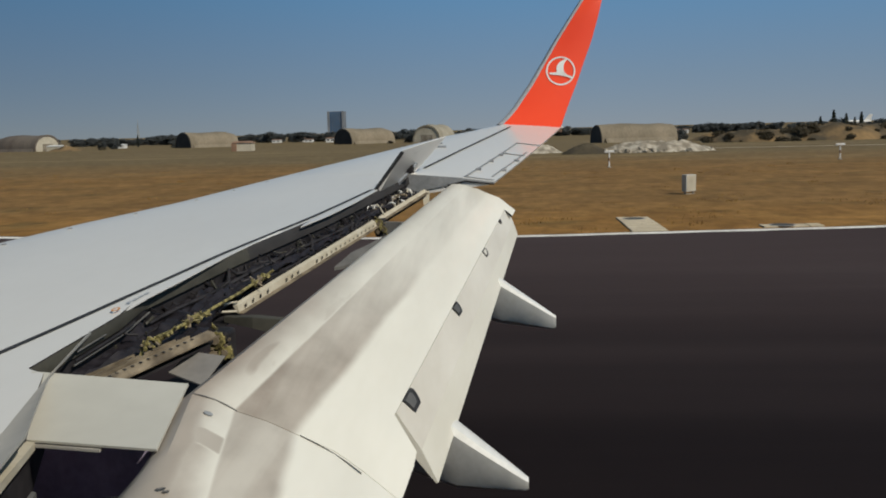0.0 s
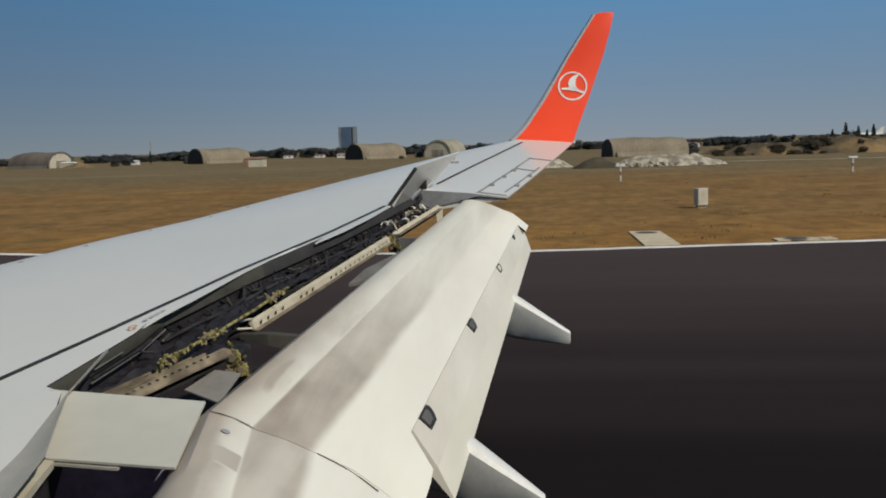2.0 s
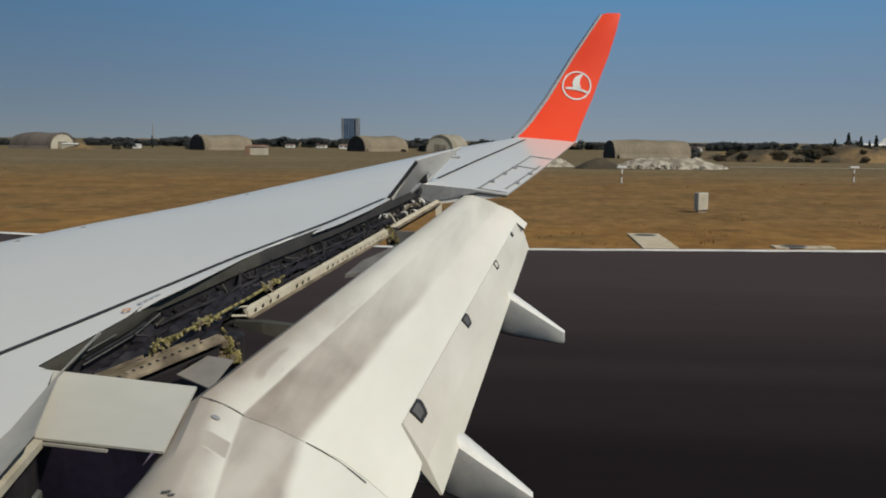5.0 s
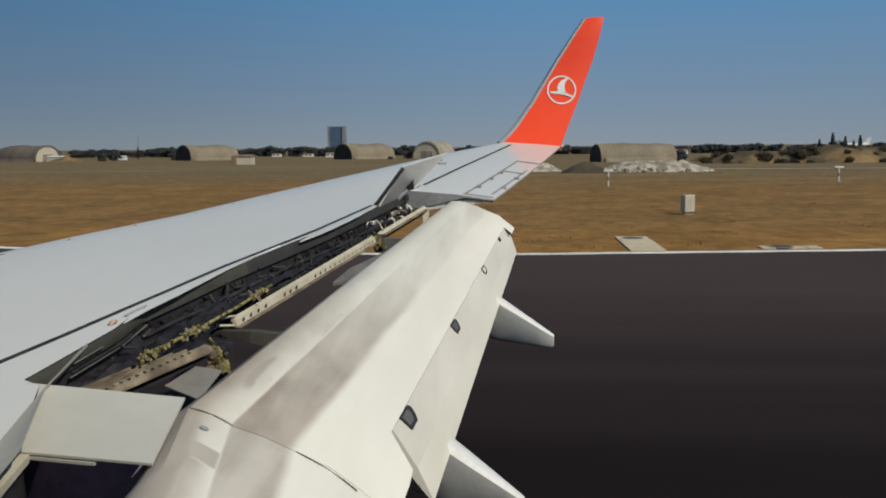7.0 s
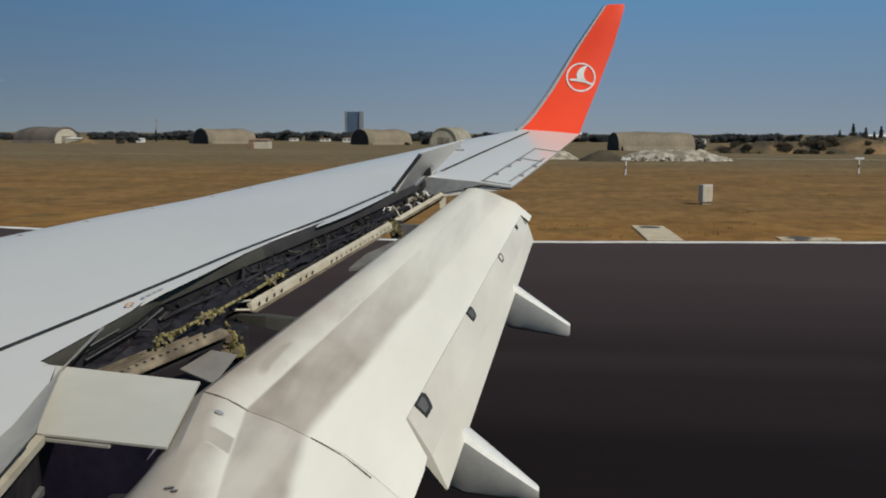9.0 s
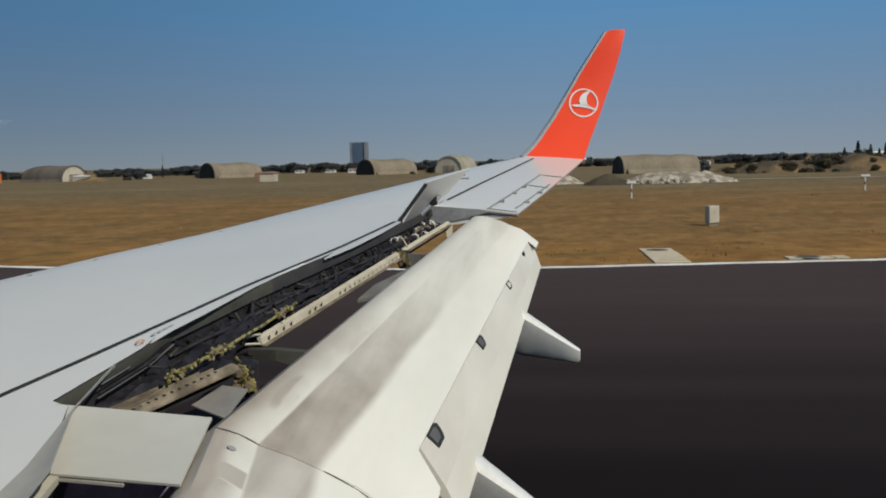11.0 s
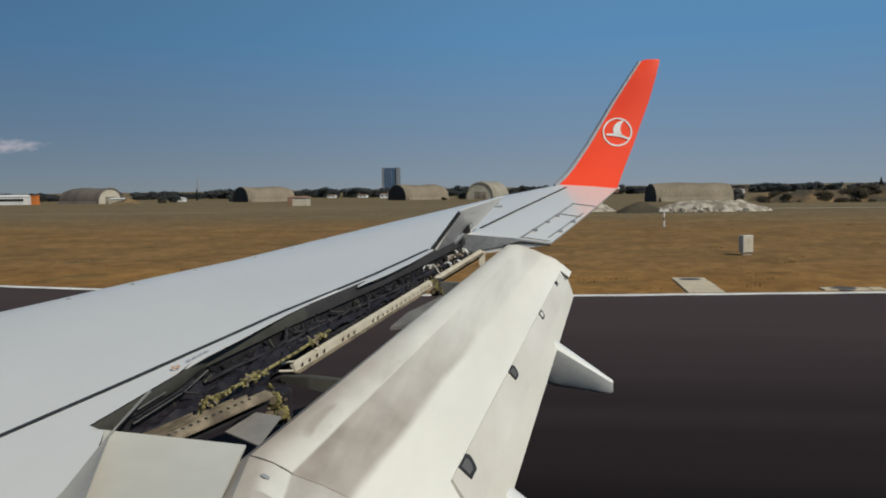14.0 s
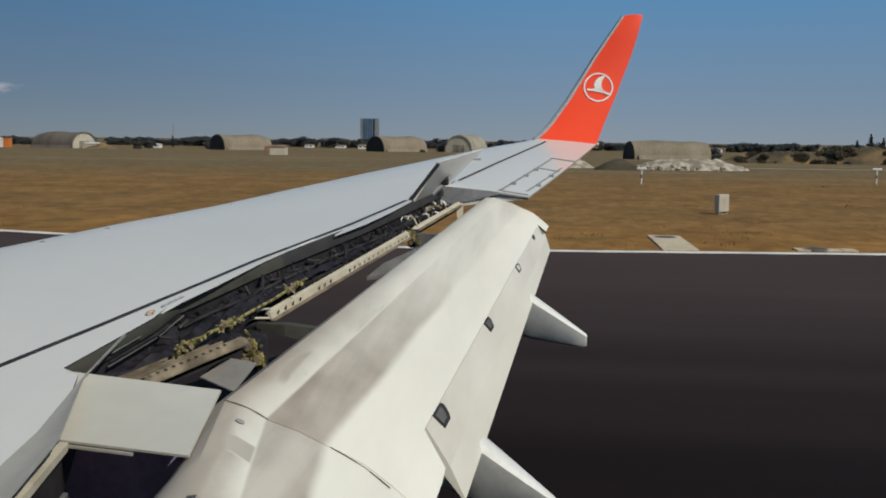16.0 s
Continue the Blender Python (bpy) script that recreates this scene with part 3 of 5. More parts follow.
# marking by the hinge: an orange ring and grey lettering bars that cannot be read
cx, cy = -2.368, 5.53
ring = bmesh.new()
ra = [[ring.verts.new((cx + r * math.cos(a) * 0.8, cy + r * math.sin(a) * 1.3, wing_z(cy + r * math.sin(a) * 1.3) + 0.018)) for a in (math.tau * k / 18 for k in range(18))] for r in (0.016, 0.031)]
for k in range(18):
    ring.faces.new((ra[0][k], ra[0][(k + 1) % 18], ra[1][(k + 1) % 18], ra[1][k]))
part("ring_marking", ring, M_BRONZE, wing, "orange ring marking")
for k in range(4):
    y = 5.68 + 0.065 * k
    x = -2.372 + 0.19 * (y - 5.6)
    part("lettering_bar", slab([(x - 0.010, y, wing_z(y) + 0.013), (x + 0.010, y, wing_z(y) + 0.013), (x + 0.018, y + 0.042, wing_z(y + 0.042) + 0.013), (x - 0.002, y + 0.042, wing_z(y + 0.042) + 0.013)], (0, 0, 1), 0.003), M_PRINT, wing)


def spoiler(y0, y1, angle0, angle1, chord0, chord1, label):
    """A wedge-shaped panel turned up about the hinge line."""
    secs = []
    for y, angle, chord in ((y0, angle0, chord0), (y1, angle1, chord1)):
        a = radians(angle)
        d, n = Vector((math.cos(a), 0, math.sin(a))), Vector((-math.sin(a), 0, math.cos(a)))
        h = Vector((hinge_x(y), y, wing_z(y) + 0.004))
        secs.append([h, h + d * chord * 0.5 + n * 0.006, h + d * chord, h + d * chord - n * 0.008, h + d * chord * 0.5 - n * 0.03, h - n * 0.05])
    return part("spoiler", loft(secs), [M_WING], wing, label, smooth=True)


def flat_spoiler(stations):
    """A closed spoiler panel: its visible strip behind the hinge seal, one section a station (y, start, end)."""
    secs = []
    for y, w0, w in stations:
        h = Vector((hinge_x(y) - 0.012 + w0, y, wing_z(y) + (0.002 if y > 5.5 else -0.015)))
        w -= w0
        secs.append([h, h + Vector((w * 0.5, 0, 0.003)), h + Vector((w, 0, 0.003)), h + Vector((w, 0, -0.004)), h + Vector((w * 0.5, 0, -0.012)), h + Vector((0, 0, -0.012))])
    return part("spoiler", loft(secs), M_WING, wing, smooth=True)


flat_spoiler([(5.46, 0.0, 0.165), (5.83, 0.0, 0.148), (6.25, 0.0, 0.124), (6.60, 0.0, 0.098)])
flat_spoiler([(6.61, 0.0, 0.097), (7.0, 0.0, 0.068), (7.4, 0.0, 0.040), (7.85, 0.0, 0.014)])
flat_spoiler([(8.05, 0.085, 0.106), (8.3, 0.045, 0.112), (8.55, 0.012, 0.112), (8.75, 0.0, 0.110), (9.2, 0.0, 0.100), (9.86, 0.0, 0.06)])
part("dark_edge", tube([(hinge_x(9.93), 9.935, wing_z(9.93) - 0.01), (hinge_x(9.93) + 0.30, 9.94, wing_z(9.93) + 0.385)], 0.022, 6), M_SEAL, wing, "dark seal on the raised spoiler's edge")
outer_spoiler = spoiler(9.95, 11.02, 53, 43, 0.50, 0.60, "pale grey spoiler panel raised steeply")
part("actuator_lug", block(-1.13, -1.05, 10.55, 10.65, 3.22, 3.32, 0.015), M_DARK, wing)
part("actuator_rod", tube([(-1.32, 10.5, 3.02), (-1.02, 10.62, 3.32)], 0.025), M_METAL, wing)

# dull grey strip next to the fixed panel, curling up to its right edge
sweep = []
for left, right in (((-2.357, 5.137, 2.615), (-2.342, 5.117, 2.613)), ((-2.248, 4.429, 2.55), (-2.232, 4.4, 2.558)), ((-2.119, 3.743, 2.479), (-1.95, 3.614, 2.507)), ((-2.083, 3.347, 2.441), (-1.867, 3.147, 2.469)), ((-2.086, 2.595, 2.366), (-1.757, 2.424, 2.397))):
    a, b = Vector(left), Vector(right)
    top = [Vector((*a.lerp(b, u).xy, a.z + (b.z - a.z) * u ** 2.0)) for u in (0, 0.2, 0.4, 0.6, 0.8, 1)]
    sweep.append(top + [p - Vector((0, 0, 0.012)) for p in reversed(top)])
part("inboard_strip", loft(sweep), M_DULL, wing, "dull grey strip beside the fixed panel, curling slightly up", smooth=True)
panel_rows = []
for u in np.linspace(0, 1, 7):
    e0, e1 = lerp((-2.375, 4.500, 2.548), (-2.120, 3.885, 2.402), u), lerp((-1.571, 4.477, 2.487), (-1.453, 3.724, 2.412), u)
    row = [Vector(lerp(e0, e1, v)) for v in np.linspace(0, 1, 7)]
    panel_rows.append(row + [p + Vector((0.001, 0.001, -0.011)) for p in reversed(row)])
edge_a, edge_b = Vector((-2.098, 3.885, 2.388)), Vector((-1.453, 3.724, 2.398))
lip_rows = [edge_a.lerp(edge_b, f) for f in (0.0, 0.28, 0.56, 0.58)]
part("panel_lip", loft([[p + Vector((0, -0.012 * (1 - 0.6 * k // 3), -0.004)), p + Vector((0, 0.03, -0.004)), p + Vector((0, 0.03, -0.016)), p + Vector((0, -0.012 * (1 - 0.6 * k // 3), -0.016))] for k, p in enumerate(lip_rows)]), M_DULL, wing, "dull lip below the panel")
part("fixed_panel", loft(panel_rows), M_PANEL, wing, "flat pale panel beside the flap cove", smooth=True)
part("cove_lip", loft([[(-2.12, 3.87, 2.400), (-2.05, 3.87, 2.392), (-2.05, 3.87, 2.360), (-2.12, 3.87, 2.37)], [(-2.03, 3.39, 2.397), (-1.945, 3.39, 2.388), (-1.945, 3.39, 2.35), (-2.03, 3.39, 2.365)], [(-1.93, 2.6, 2.32), (-1.83, 2.6, 2.315), (-1.83, 2.6, 2.27), (-1.93, 2.6, 2.29)]]), M_PRIMER, wing, "cream-primed lip of the inboard cove")
for dx, drop, w, y0, y1, m in ((0.07, 0.11, 0.010, 3.62, 3.0, M_TRACKGREY), (0.13, 0.16, 0.014, 3.42, 3.0, M_TRACKGREY)):
    secs = []
    for y in (y0, (y0 + y1) / 2, y1):
        x, z = -2.06 + 0.21 * (3.87 - y) + dx, 2.39 - drop - 0.06 * (3.87 - y)
        secs.append([(x - w, y, z + 0.004), (x + w, y, z), (x + w, y, z - 0.03), (x - w, y, z - 0.03)])
    part("inboard_rail", loft(secs), m, wing, "worn rail in the inboard cove")

# two sheets added across the open gap, with the shade's purple as colour
part("inboard_shade_floor", slab([(-2.55, 4.9, 1.78), (-1.40, 4.9, 1.74), (-0.95, 1.2, 1.36), (-2.45, 1.2, 1.46)], (0, 0, -1), 0.03), M_CAVE, wing, "added sheet below the inboard cove, purple shade in its colour")
part("inboard_shade_wall", slab([(-2.75, 4.66, 2.40), (-1.70, 4.60, 2.36), (-1.66, 4.60, 1.74), (-2.75, 4.66, 1.76)], (0, 1, 0), 0.02), M_CAVE, wing, "added sheet at the end of the inboard cove, purple shade in its colour")
part("inboard_cove_beam", loft([[(x - 0.05, y, z), (x + 0.05, y, z + 0.01), (x + 0.05, y, z - 0.05), (x - 0.05, y, z - 0.05)] for x, y, z in ((-1.66, 3.75, 2.19), (-1.72, 3.2, 2.12), (-1.76, 2.4, 2.02))]), M_DARK, wing, "dark beam inside the inboard cove")
# ---- the open flap cove ----
cove_y = np.linspace(4.5, 10.86, 24)


def cove(y, s, n):
    """A place in the cove: s behind the hinge line, n above the wing's skin."""
    return Vector((hinge_x(y) + s, y, wing_z(y) + n))


def cove_depth(y):
    return curve(y, [4.5, 5.2, 10.86], [0.10, 0.34, 0.24])


def bar_line(y):
    """The cream beams that close the cove behind."""
    return Vector((curve(y, [4.4, 4.92, 5.62, 6.39, 9.37, 10.83], [-2.24, -2.10, -1.80, -1.91, -1.32, -0.93]), y, curve(y, [4.4, 4.92, 5.62, 6.39, 9.37, 10.83], [2.40, 2.42, 2.50, 2.50, 2.81, 3.02])))


# the lip's colour is darker beyond y 7.3
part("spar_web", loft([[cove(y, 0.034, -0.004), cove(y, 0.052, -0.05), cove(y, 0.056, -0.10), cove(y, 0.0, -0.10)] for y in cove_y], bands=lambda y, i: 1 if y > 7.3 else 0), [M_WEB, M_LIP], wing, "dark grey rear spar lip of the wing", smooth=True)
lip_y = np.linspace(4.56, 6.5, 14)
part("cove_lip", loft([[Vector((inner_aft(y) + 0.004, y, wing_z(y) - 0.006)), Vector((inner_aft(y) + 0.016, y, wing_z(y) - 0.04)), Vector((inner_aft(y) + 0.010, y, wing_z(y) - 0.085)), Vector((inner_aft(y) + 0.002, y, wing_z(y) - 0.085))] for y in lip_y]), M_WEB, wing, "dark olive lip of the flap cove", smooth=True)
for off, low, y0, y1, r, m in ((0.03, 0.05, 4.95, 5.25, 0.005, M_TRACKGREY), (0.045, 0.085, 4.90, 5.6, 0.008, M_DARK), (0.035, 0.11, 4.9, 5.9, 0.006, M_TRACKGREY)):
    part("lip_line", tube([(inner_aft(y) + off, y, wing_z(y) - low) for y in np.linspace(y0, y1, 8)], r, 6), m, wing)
# wall and floor are painted black to keep the cove in shade
part("cove_wall", loft([[cove(y, 0.03, -0.10), cove(y, -0.03, -0.13), cove(y, -0.03, -cove_depth(y)), cove(y, -0.05, -cove_depth(y)), cove(y, -0.05, -0.10)] for y in cove_y]), M_DARK, wing, "wall deep in the cove, its shade put into a black colour")
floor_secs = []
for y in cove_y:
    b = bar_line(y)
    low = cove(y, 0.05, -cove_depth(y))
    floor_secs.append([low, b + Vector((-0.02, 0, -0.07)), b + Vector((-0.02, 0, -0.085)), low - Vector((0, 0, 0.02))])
part("cove_floor", loft(floor_secs), M_DARK, wing, "lower skin of the cove, its shade put into a dark colour")
part("end_rib", slab([(-1.30, 10.868, 3.192), (-1.12, 10.868, 3.198), (-0.60, 10.868, 3.152), (-0.165, 10.868, 3.092), (-0.17, 10.868, 3.080), (-0.50, 10.868, 3.118), (-0.62, 10.868, 3.075), (-1.30, 10.868, 2.95)], (0, -1, 0), 0.012), M_GREY, wing, "grey closing rib at the aileron")


# black strip standing in for the shadow line below the rib
part("dark_edge", tube([(-0.70, 10.862, 3.060), (-0.50, 10.862, 3.106), (-0.17, 10.862, 3.068)], 0.012, 6), M_SEAL, wing, "black strip for the shadow line under the aileron's end")


def beam(y0, y1, name_label, wide, deep, holes):
    secs = []
    for y in np.linspace(y0, y1, 6):
        b = bar_line(y)
        secs.append([b + Vector((-wide, 0, 0.012)), b, b + Vector((0.012, 0, -deep)), b + Vector((-0.01, 0, -deep)), b + Vector((-0.016, 0, -0.018)), b + Vector((-wide, 0, -0.006))])
    ob = part("cove_beam", loft(secs), M_OLDBEAM if y1 < 6 else M_PRIMER, wing, name_label)
    flange, rim = [], 0.012 if y1 < 6 else 0.030
    for y in np.linspace(y0, y1, 6):
        b = bar_line(y) + Vector((0.010, 0, -deep))
        flange.append([b + Vector((-0.01, 0, 0.004)), b + Vector((rim, 0, -0.004)), b + Vector((rim, 0, -0.010)), b + Vector((-0.01, 0, -0.008))])
    # the flange's shade below the cream beams is put into this brown
    part("flange", loft(flange), M_OLDBEAM, ob, "brown lower flange")
    for y in holes:
        hole = bmesh.new()
        if y < 6:
            b = bar_line(y) + Vector((-wide * 0.42, 0, 0.0085))
            vs = [hole.verts.new(b + Vector((0.010 * math.cos(a), 0.013 * math.sin(a), 0.003 - 0.16 * 0.010 * math.cos(a)))) for a in (math.tau * q / 10 for q in range(10))]
        else:
            b = bar_line(y) + Vector((0.009, 0, -deep * 0.45))
            vs = [hole.verts.new(b + Vector((0.006, (0.022 if y < 8 else 0.016) * math.cos(a), (0.016 if y < 8 else 0.013) * math.sin(a)))) for a in (math.tau * q / 10 for q in range(10))]
        hole.faces.new(vs)
        part("lightening_hole", hole, M_SEAL, ob)
    return ob


beam(4.62, 5.62, "worn brown-primed beam with a row of holes", 0.036, 0.020, [4.80 + 0.055 * k for k in range(13)])
beam(6.46, 9.36, "long cream-primed beam with a row of holes", 0.030, 0.048, [6.56, 6.675, 6.795, 6.915, 7.245, 7.35, 7.465] + [7.85 + 0.108 * k for k in range(14)])
end_beam = beam(9.50, 10.80, "short cream-primed beam", 0.024, 0.016, [])
part("end_bracket", slab([(-0.975, 10.76, 3.005), (-0.900, 10.80, 3.012), (-0.905, 10.80, 2.845), (-0.925, 10.78, 2.830), (-0.965, 10.76, 2.850)], (0, -1, 0), 0.02), M_PRIMER, end_beam, "cream bracket hanging at the beam's end")
for off, y0, y1, m in ((-0.055, 4.62, 5.52, M_OLDBEAM), (-0.088, 4.60, 5.45, M_OLDBEAM), (-0.135, 4.58, 5.20, M_OLDBEAM)):
    secs = []
    for y in np.linspace(y0, y1, 5):
        p = bar_line(y) + Vector((off - 0.025, 0, 0.012))
        secs.append([p + Vector((-0.007, 0, 0.000)), p + Vector((0.007, 0, 0.002)), p + Vector((0.007, 0, -0.03)), p + Vector((-0.007, 0, -0.03))])
    part("cove_rail", loft(secs), m, wing, "worn brown rail beside the beam")

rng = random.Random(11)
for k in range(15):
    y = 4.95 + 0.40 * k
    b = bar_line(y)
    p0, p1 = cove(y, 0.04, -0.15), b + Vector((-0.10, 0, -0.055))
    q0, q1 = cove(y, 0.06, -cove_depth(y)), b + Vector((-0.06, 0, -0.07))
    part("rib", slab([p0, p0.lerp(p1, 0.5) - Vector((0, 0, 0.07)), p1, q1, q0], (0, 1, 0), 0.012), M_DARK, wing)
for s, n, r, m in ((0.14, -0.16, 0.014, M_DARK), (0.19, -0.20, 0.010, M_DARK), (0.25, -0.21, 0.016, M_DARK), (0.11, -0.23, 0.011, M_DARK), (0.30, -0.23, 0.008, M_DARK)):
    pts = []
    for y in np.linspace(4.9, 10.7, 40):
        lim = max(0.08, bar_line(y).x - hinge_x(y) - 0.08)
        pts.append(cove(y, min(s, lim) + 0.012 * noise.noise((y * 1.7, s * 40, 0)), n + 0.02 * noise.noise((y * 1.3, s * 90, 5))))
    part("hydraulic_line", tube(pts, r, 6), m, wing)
for k in range(60):
    y = rng.uniform(4.9, 10.7)
    lim = max(0.10, bar_line(y).x - hinge_x(y) - 0.06)
    c = cove(y, rng.uniform(0.09, lim), -rng.uniform(0.10, 0.24))
    d = Vector((rng.uniform(-1, 1), rng.uniform(-1, 1), rng.uniform(-0.5, 0.8))).normalized() * rng.uniform(0.02, 0.05)
    pale = y > 9.4
    green = 5.2 < y < 7.6 and rng.random() < 0.06
    part("linkage", tube([c - d, c, c + d + Vector((0.02, 0, 0.02))], rng.uniform(0.004, 0.011), 6), rng.choice((M_WHITE, M_PRIMER, M_DULL)) if pale and rng.random() < 0.7 else M_GREEN if green else rng.choice((M_DARK, M_DARK, M_SEAL, M_WEB)), wing)
for k in range(46):
    y = rng.uniform(4.9, 10.6)
    c = cove(y, rng.uniform(0.02, 0.10), -rng.uniform(0.09, 0.16))
    run = rng.uniform(0.06, 0.30) * rng.choice((-1, 1, 1))
    part("hose", tube([c, c + Vector((0.03, run * 0.3, -rng.uniform(0.01, 0.05))), c + Vector((0.03 + rng.uniform(0, 0.05), run * 0.7, -rng.uniform(0.03, 0.09))), c + Vector((rng.uniform(0, 0.06), run, -0.10))], rng.uniform(0.004, 0.013), 6), M_DARK if k % 9 else M_WEB, wing)
# pale links of the outer actuator and yellow-green fittings near the inner beam
for k in range(34):
    y = rng.uniform(9.5, 10.72)
    b = bar_line(y) + Vector((-rng.uniform(0.03, 0.20), 0, rng.uniform(-0.02, 0.06)))
    d = Vector((rng.uniform(-0.06, 0.06), rng.uniform(-0.08, 0.08), rng.uniform(-0.03, 0.06)))
    part("linkage", tube([b - d, b + Vector((0, 0, 0.015)), b + d], rng.uniform(0.005, 0.015), 6), rng.choice((M_WHITE, M_DULL, M_OLDBEAM, M_PRIMER, M_DARK)), wing)
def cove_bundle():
    """A lumpy sheet for the hoses and cables packed along the cove, its black standing in for shade."""
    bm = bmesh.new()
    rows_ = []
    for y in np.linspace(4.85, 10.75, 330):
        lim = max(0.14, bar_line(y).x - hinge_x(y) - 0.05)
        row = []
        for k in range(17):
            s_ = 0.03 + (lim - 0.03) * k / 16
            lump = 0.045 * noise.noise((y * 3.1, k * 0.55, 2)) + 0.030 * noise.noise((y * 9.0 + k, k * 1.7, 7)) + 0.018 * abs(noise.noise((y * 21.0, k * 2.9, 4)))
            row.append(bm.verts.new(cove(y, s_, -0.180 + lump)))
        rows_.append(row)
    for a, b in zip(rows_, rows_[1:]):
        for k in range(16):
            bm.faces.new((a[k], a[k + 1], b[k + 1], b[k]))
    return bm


part("cove_shade_sheet", cove_bundle(), M_COVE_SHADE, wing, "lumpy near-black sheet for the shaded hoses and cables in the cove", smooth=True)
# the greenish drive shaft that runs along the beams, with couplings and clevises on it
SHAFT = [Vector(p) for p in ((-2.056, 5.3, 2.516), (-2.003, 5.6, 2.543), (-1.960, 5.9, 2.557), (-1.884, 6.5, 2.595), (-1.827, 6.95, 2.636))]
shaft = part("drive_shaft", tube(SHAFT, 0.011, 8), M_GREEN, wing, "yellow-green primed drive shaft")
for f0, count, spread in ((0.06, 14, 0.13), (0.42, 16, 0.10), (0.97, 14, 0.11)):
    i = min(int(f0 * (len(SHAFT) - 1)), len(SHAFT) - 2)
    mid = SHAFT[i].lerp(SHAFT[i + 1], f0 * (len(SHAFT) - 1) - i)
    run = (SHAFT[i + 1] - SHAFT[i]).normalized()
    for k in range(count):
        c = mid + run * rng.uniform(-spread, spread) * 1.4
        d = Vector((rng.uniform(-1, 1), rng.uniform(-0.6, 0.6), rng.uniform(-0.6, 0.8))).normalized() * rng.uniform(0.022, 0.062)
        part("coupling", tube([c - d, c, c + d], rng.uniform(0.006, 0.016), 7), M_GREEN if k % 4 else M_OLDBEAM, shaft)
    part("collar", tube([mid - run * 0.03, mid - run * 0.028, mid + run * 0.028, mid + run * 0.03], 0.022, 10), M_GREEN, shaft)
for p, q in (((-2.013, 6.2, 2.50), (-1.856, 6.3, 2.499)), ((-1.95, 6.32, 2.54), (-1.90, 6.48, 2.53))):
    part("tie_rod", tube([p, Vector(p).lerp(Vector(q), 0.5) + Vector((0, 0, 0.006)), q], 0.008, 7), M_PRIMER, wing, "short cream tie rod")


def gear_cluster(c, k):
    """A greasy screw-jack gearbox hanging under the beam's end: housing, toothed discs, bolts and drooping shafts."""
    c = Vector(c)

    def at(x, y, z):
        return c + Vector((x, y, z)) * k

    lo, hi = at(-0.06, -0.03, -0.11), at(0.035, 0.10, 0.05)
    box = part("gearbox", block(lo.x, hi.x, lo.y, hi.y, lo.z, hi.z, 0.018 * k), M_DARK, wing, "greasy dark gearbox under the beam")
    for dx, dz, r, m in ((-0.022, 0.012, 0.044, M_GREEN), (0.020, -0.045, 0.034, M_GREEN), (-0.038, -0.062, 0.026, M_OLDBEAM)):
        p = at(dx, -0.035, dz)
        teeth = [r * k * (1.0 if q % 2 else 0.86) for q in range(20)]
        part("gear", loft([[p + Vector((q * math.cos(math.tau * i / 20), h, q * math.sin(math.tau * i / 20))) for i, q in enumerate(teeth)] for h in (-0.016, 0.010)]), m, box)
        part("hub", tube([p + Vector((0, -0.032, 0)), p + Vector((0, -0.012, 0))], r * k * 0.42, 10), M_OLDBEAM, box)
    part("shaft", tube([at(0.03, -0.02, -0.02), at(0.050, -0.03, -0.09), at(0.045, -0.02, -0.15)], 0.011 * k, 7), M_GREEN, box)
    part("shaft", tube([at(-0.03, 0.02, 0.04), at(-0.10, 0.10, 0.07), at(-0.16, 0.22, 0.09)], 0.010 * k, 7), M_GREEN, box)
    for i in range(7):
        p = at(-0.055 + 0.016 * i, -0.04, 0.045 - 0.10 * ((i * 5) % 7) / 7)
        part("bolt", tube([p, p + Vector((0, -0.014, 0))], 0.008 * k, 6), M_OLDBEAM, box)


gear_cluster((-1.80, 5.80, 2.405), 1.35)
gear_cluster((-1.27, 9.43, 2.77), 1.1)
# flap carriage arms and the plates under the cove
part("carriage_plate", slab([(-2.004, 5.360, 2.318), (-1.925, 5.546, 2.399), (-1.688, 5.458, 2.39), (-1.752, 5.215, 2.278)], (0, 0, -1), 0.008), M_PLATE, wing, "pale carriage plate")
part("flap_track", loft([[(-1.92, 6.22, 2.475), (-1.92, 6.28, 2.475), (-1.92, 6.28, 2.44), (-1.92, 6.22, 2.44)], [(-1.72, 6.20, 2.475), (-1.72, 6.30, 2.475), (-1.72, 6.30, 2.40), (-1.72, 6.20, 2.40)], [(-1.50, 6.24, 2.445), (-1.50, 6.33, 2.445), (-1.50, 6.33, 2.33), (-1.50, 6.24, 2.33)], [(-1.20, 6.24, 2.38), (-1.20, 6.32, 2.38), (-1.20, 6.32, 2.20), (-1.20, 6.24, 2.20)]]), M_WEB, wing, "dark grey flap track")
part("flap_track", loft([[(-1.33, 9.40, 2.80), (-1.33, 9.48, 2.80), (-1.33, 9.48, 2.66), (-1.33, 9.40, 2.66)], [(-0.85, 9.38, 2.78), (-0.85, 9.50, 2.78), (-0.85, 9.50, 2.55), (-0.85, 9.38, 2.55)]]), M_TRACKGREY, wing, "grey flap track")
part("carriage_plate", slab([(-1.497, 8.026, 2.547), (-1.404, 8.35, 2.629), (-1.17, 9.10, 2.70), (-1.20, 8.4, 2.55)], (0, 0, -1), 0.03), M_TRACKGREY, wing, "grey carriage plate")

# ---- the flaps ----
SEAM = dict(crest=(-1.49, 4.33, 2.485), b=(-1.282, 4.30, 2.399), c=(-0.998, 4.30, 2.285), d=(-0.655, 4.30, 2.085))
SKEW = dict(crest=0.16, b=0.155, c=0.11, d=0.06)
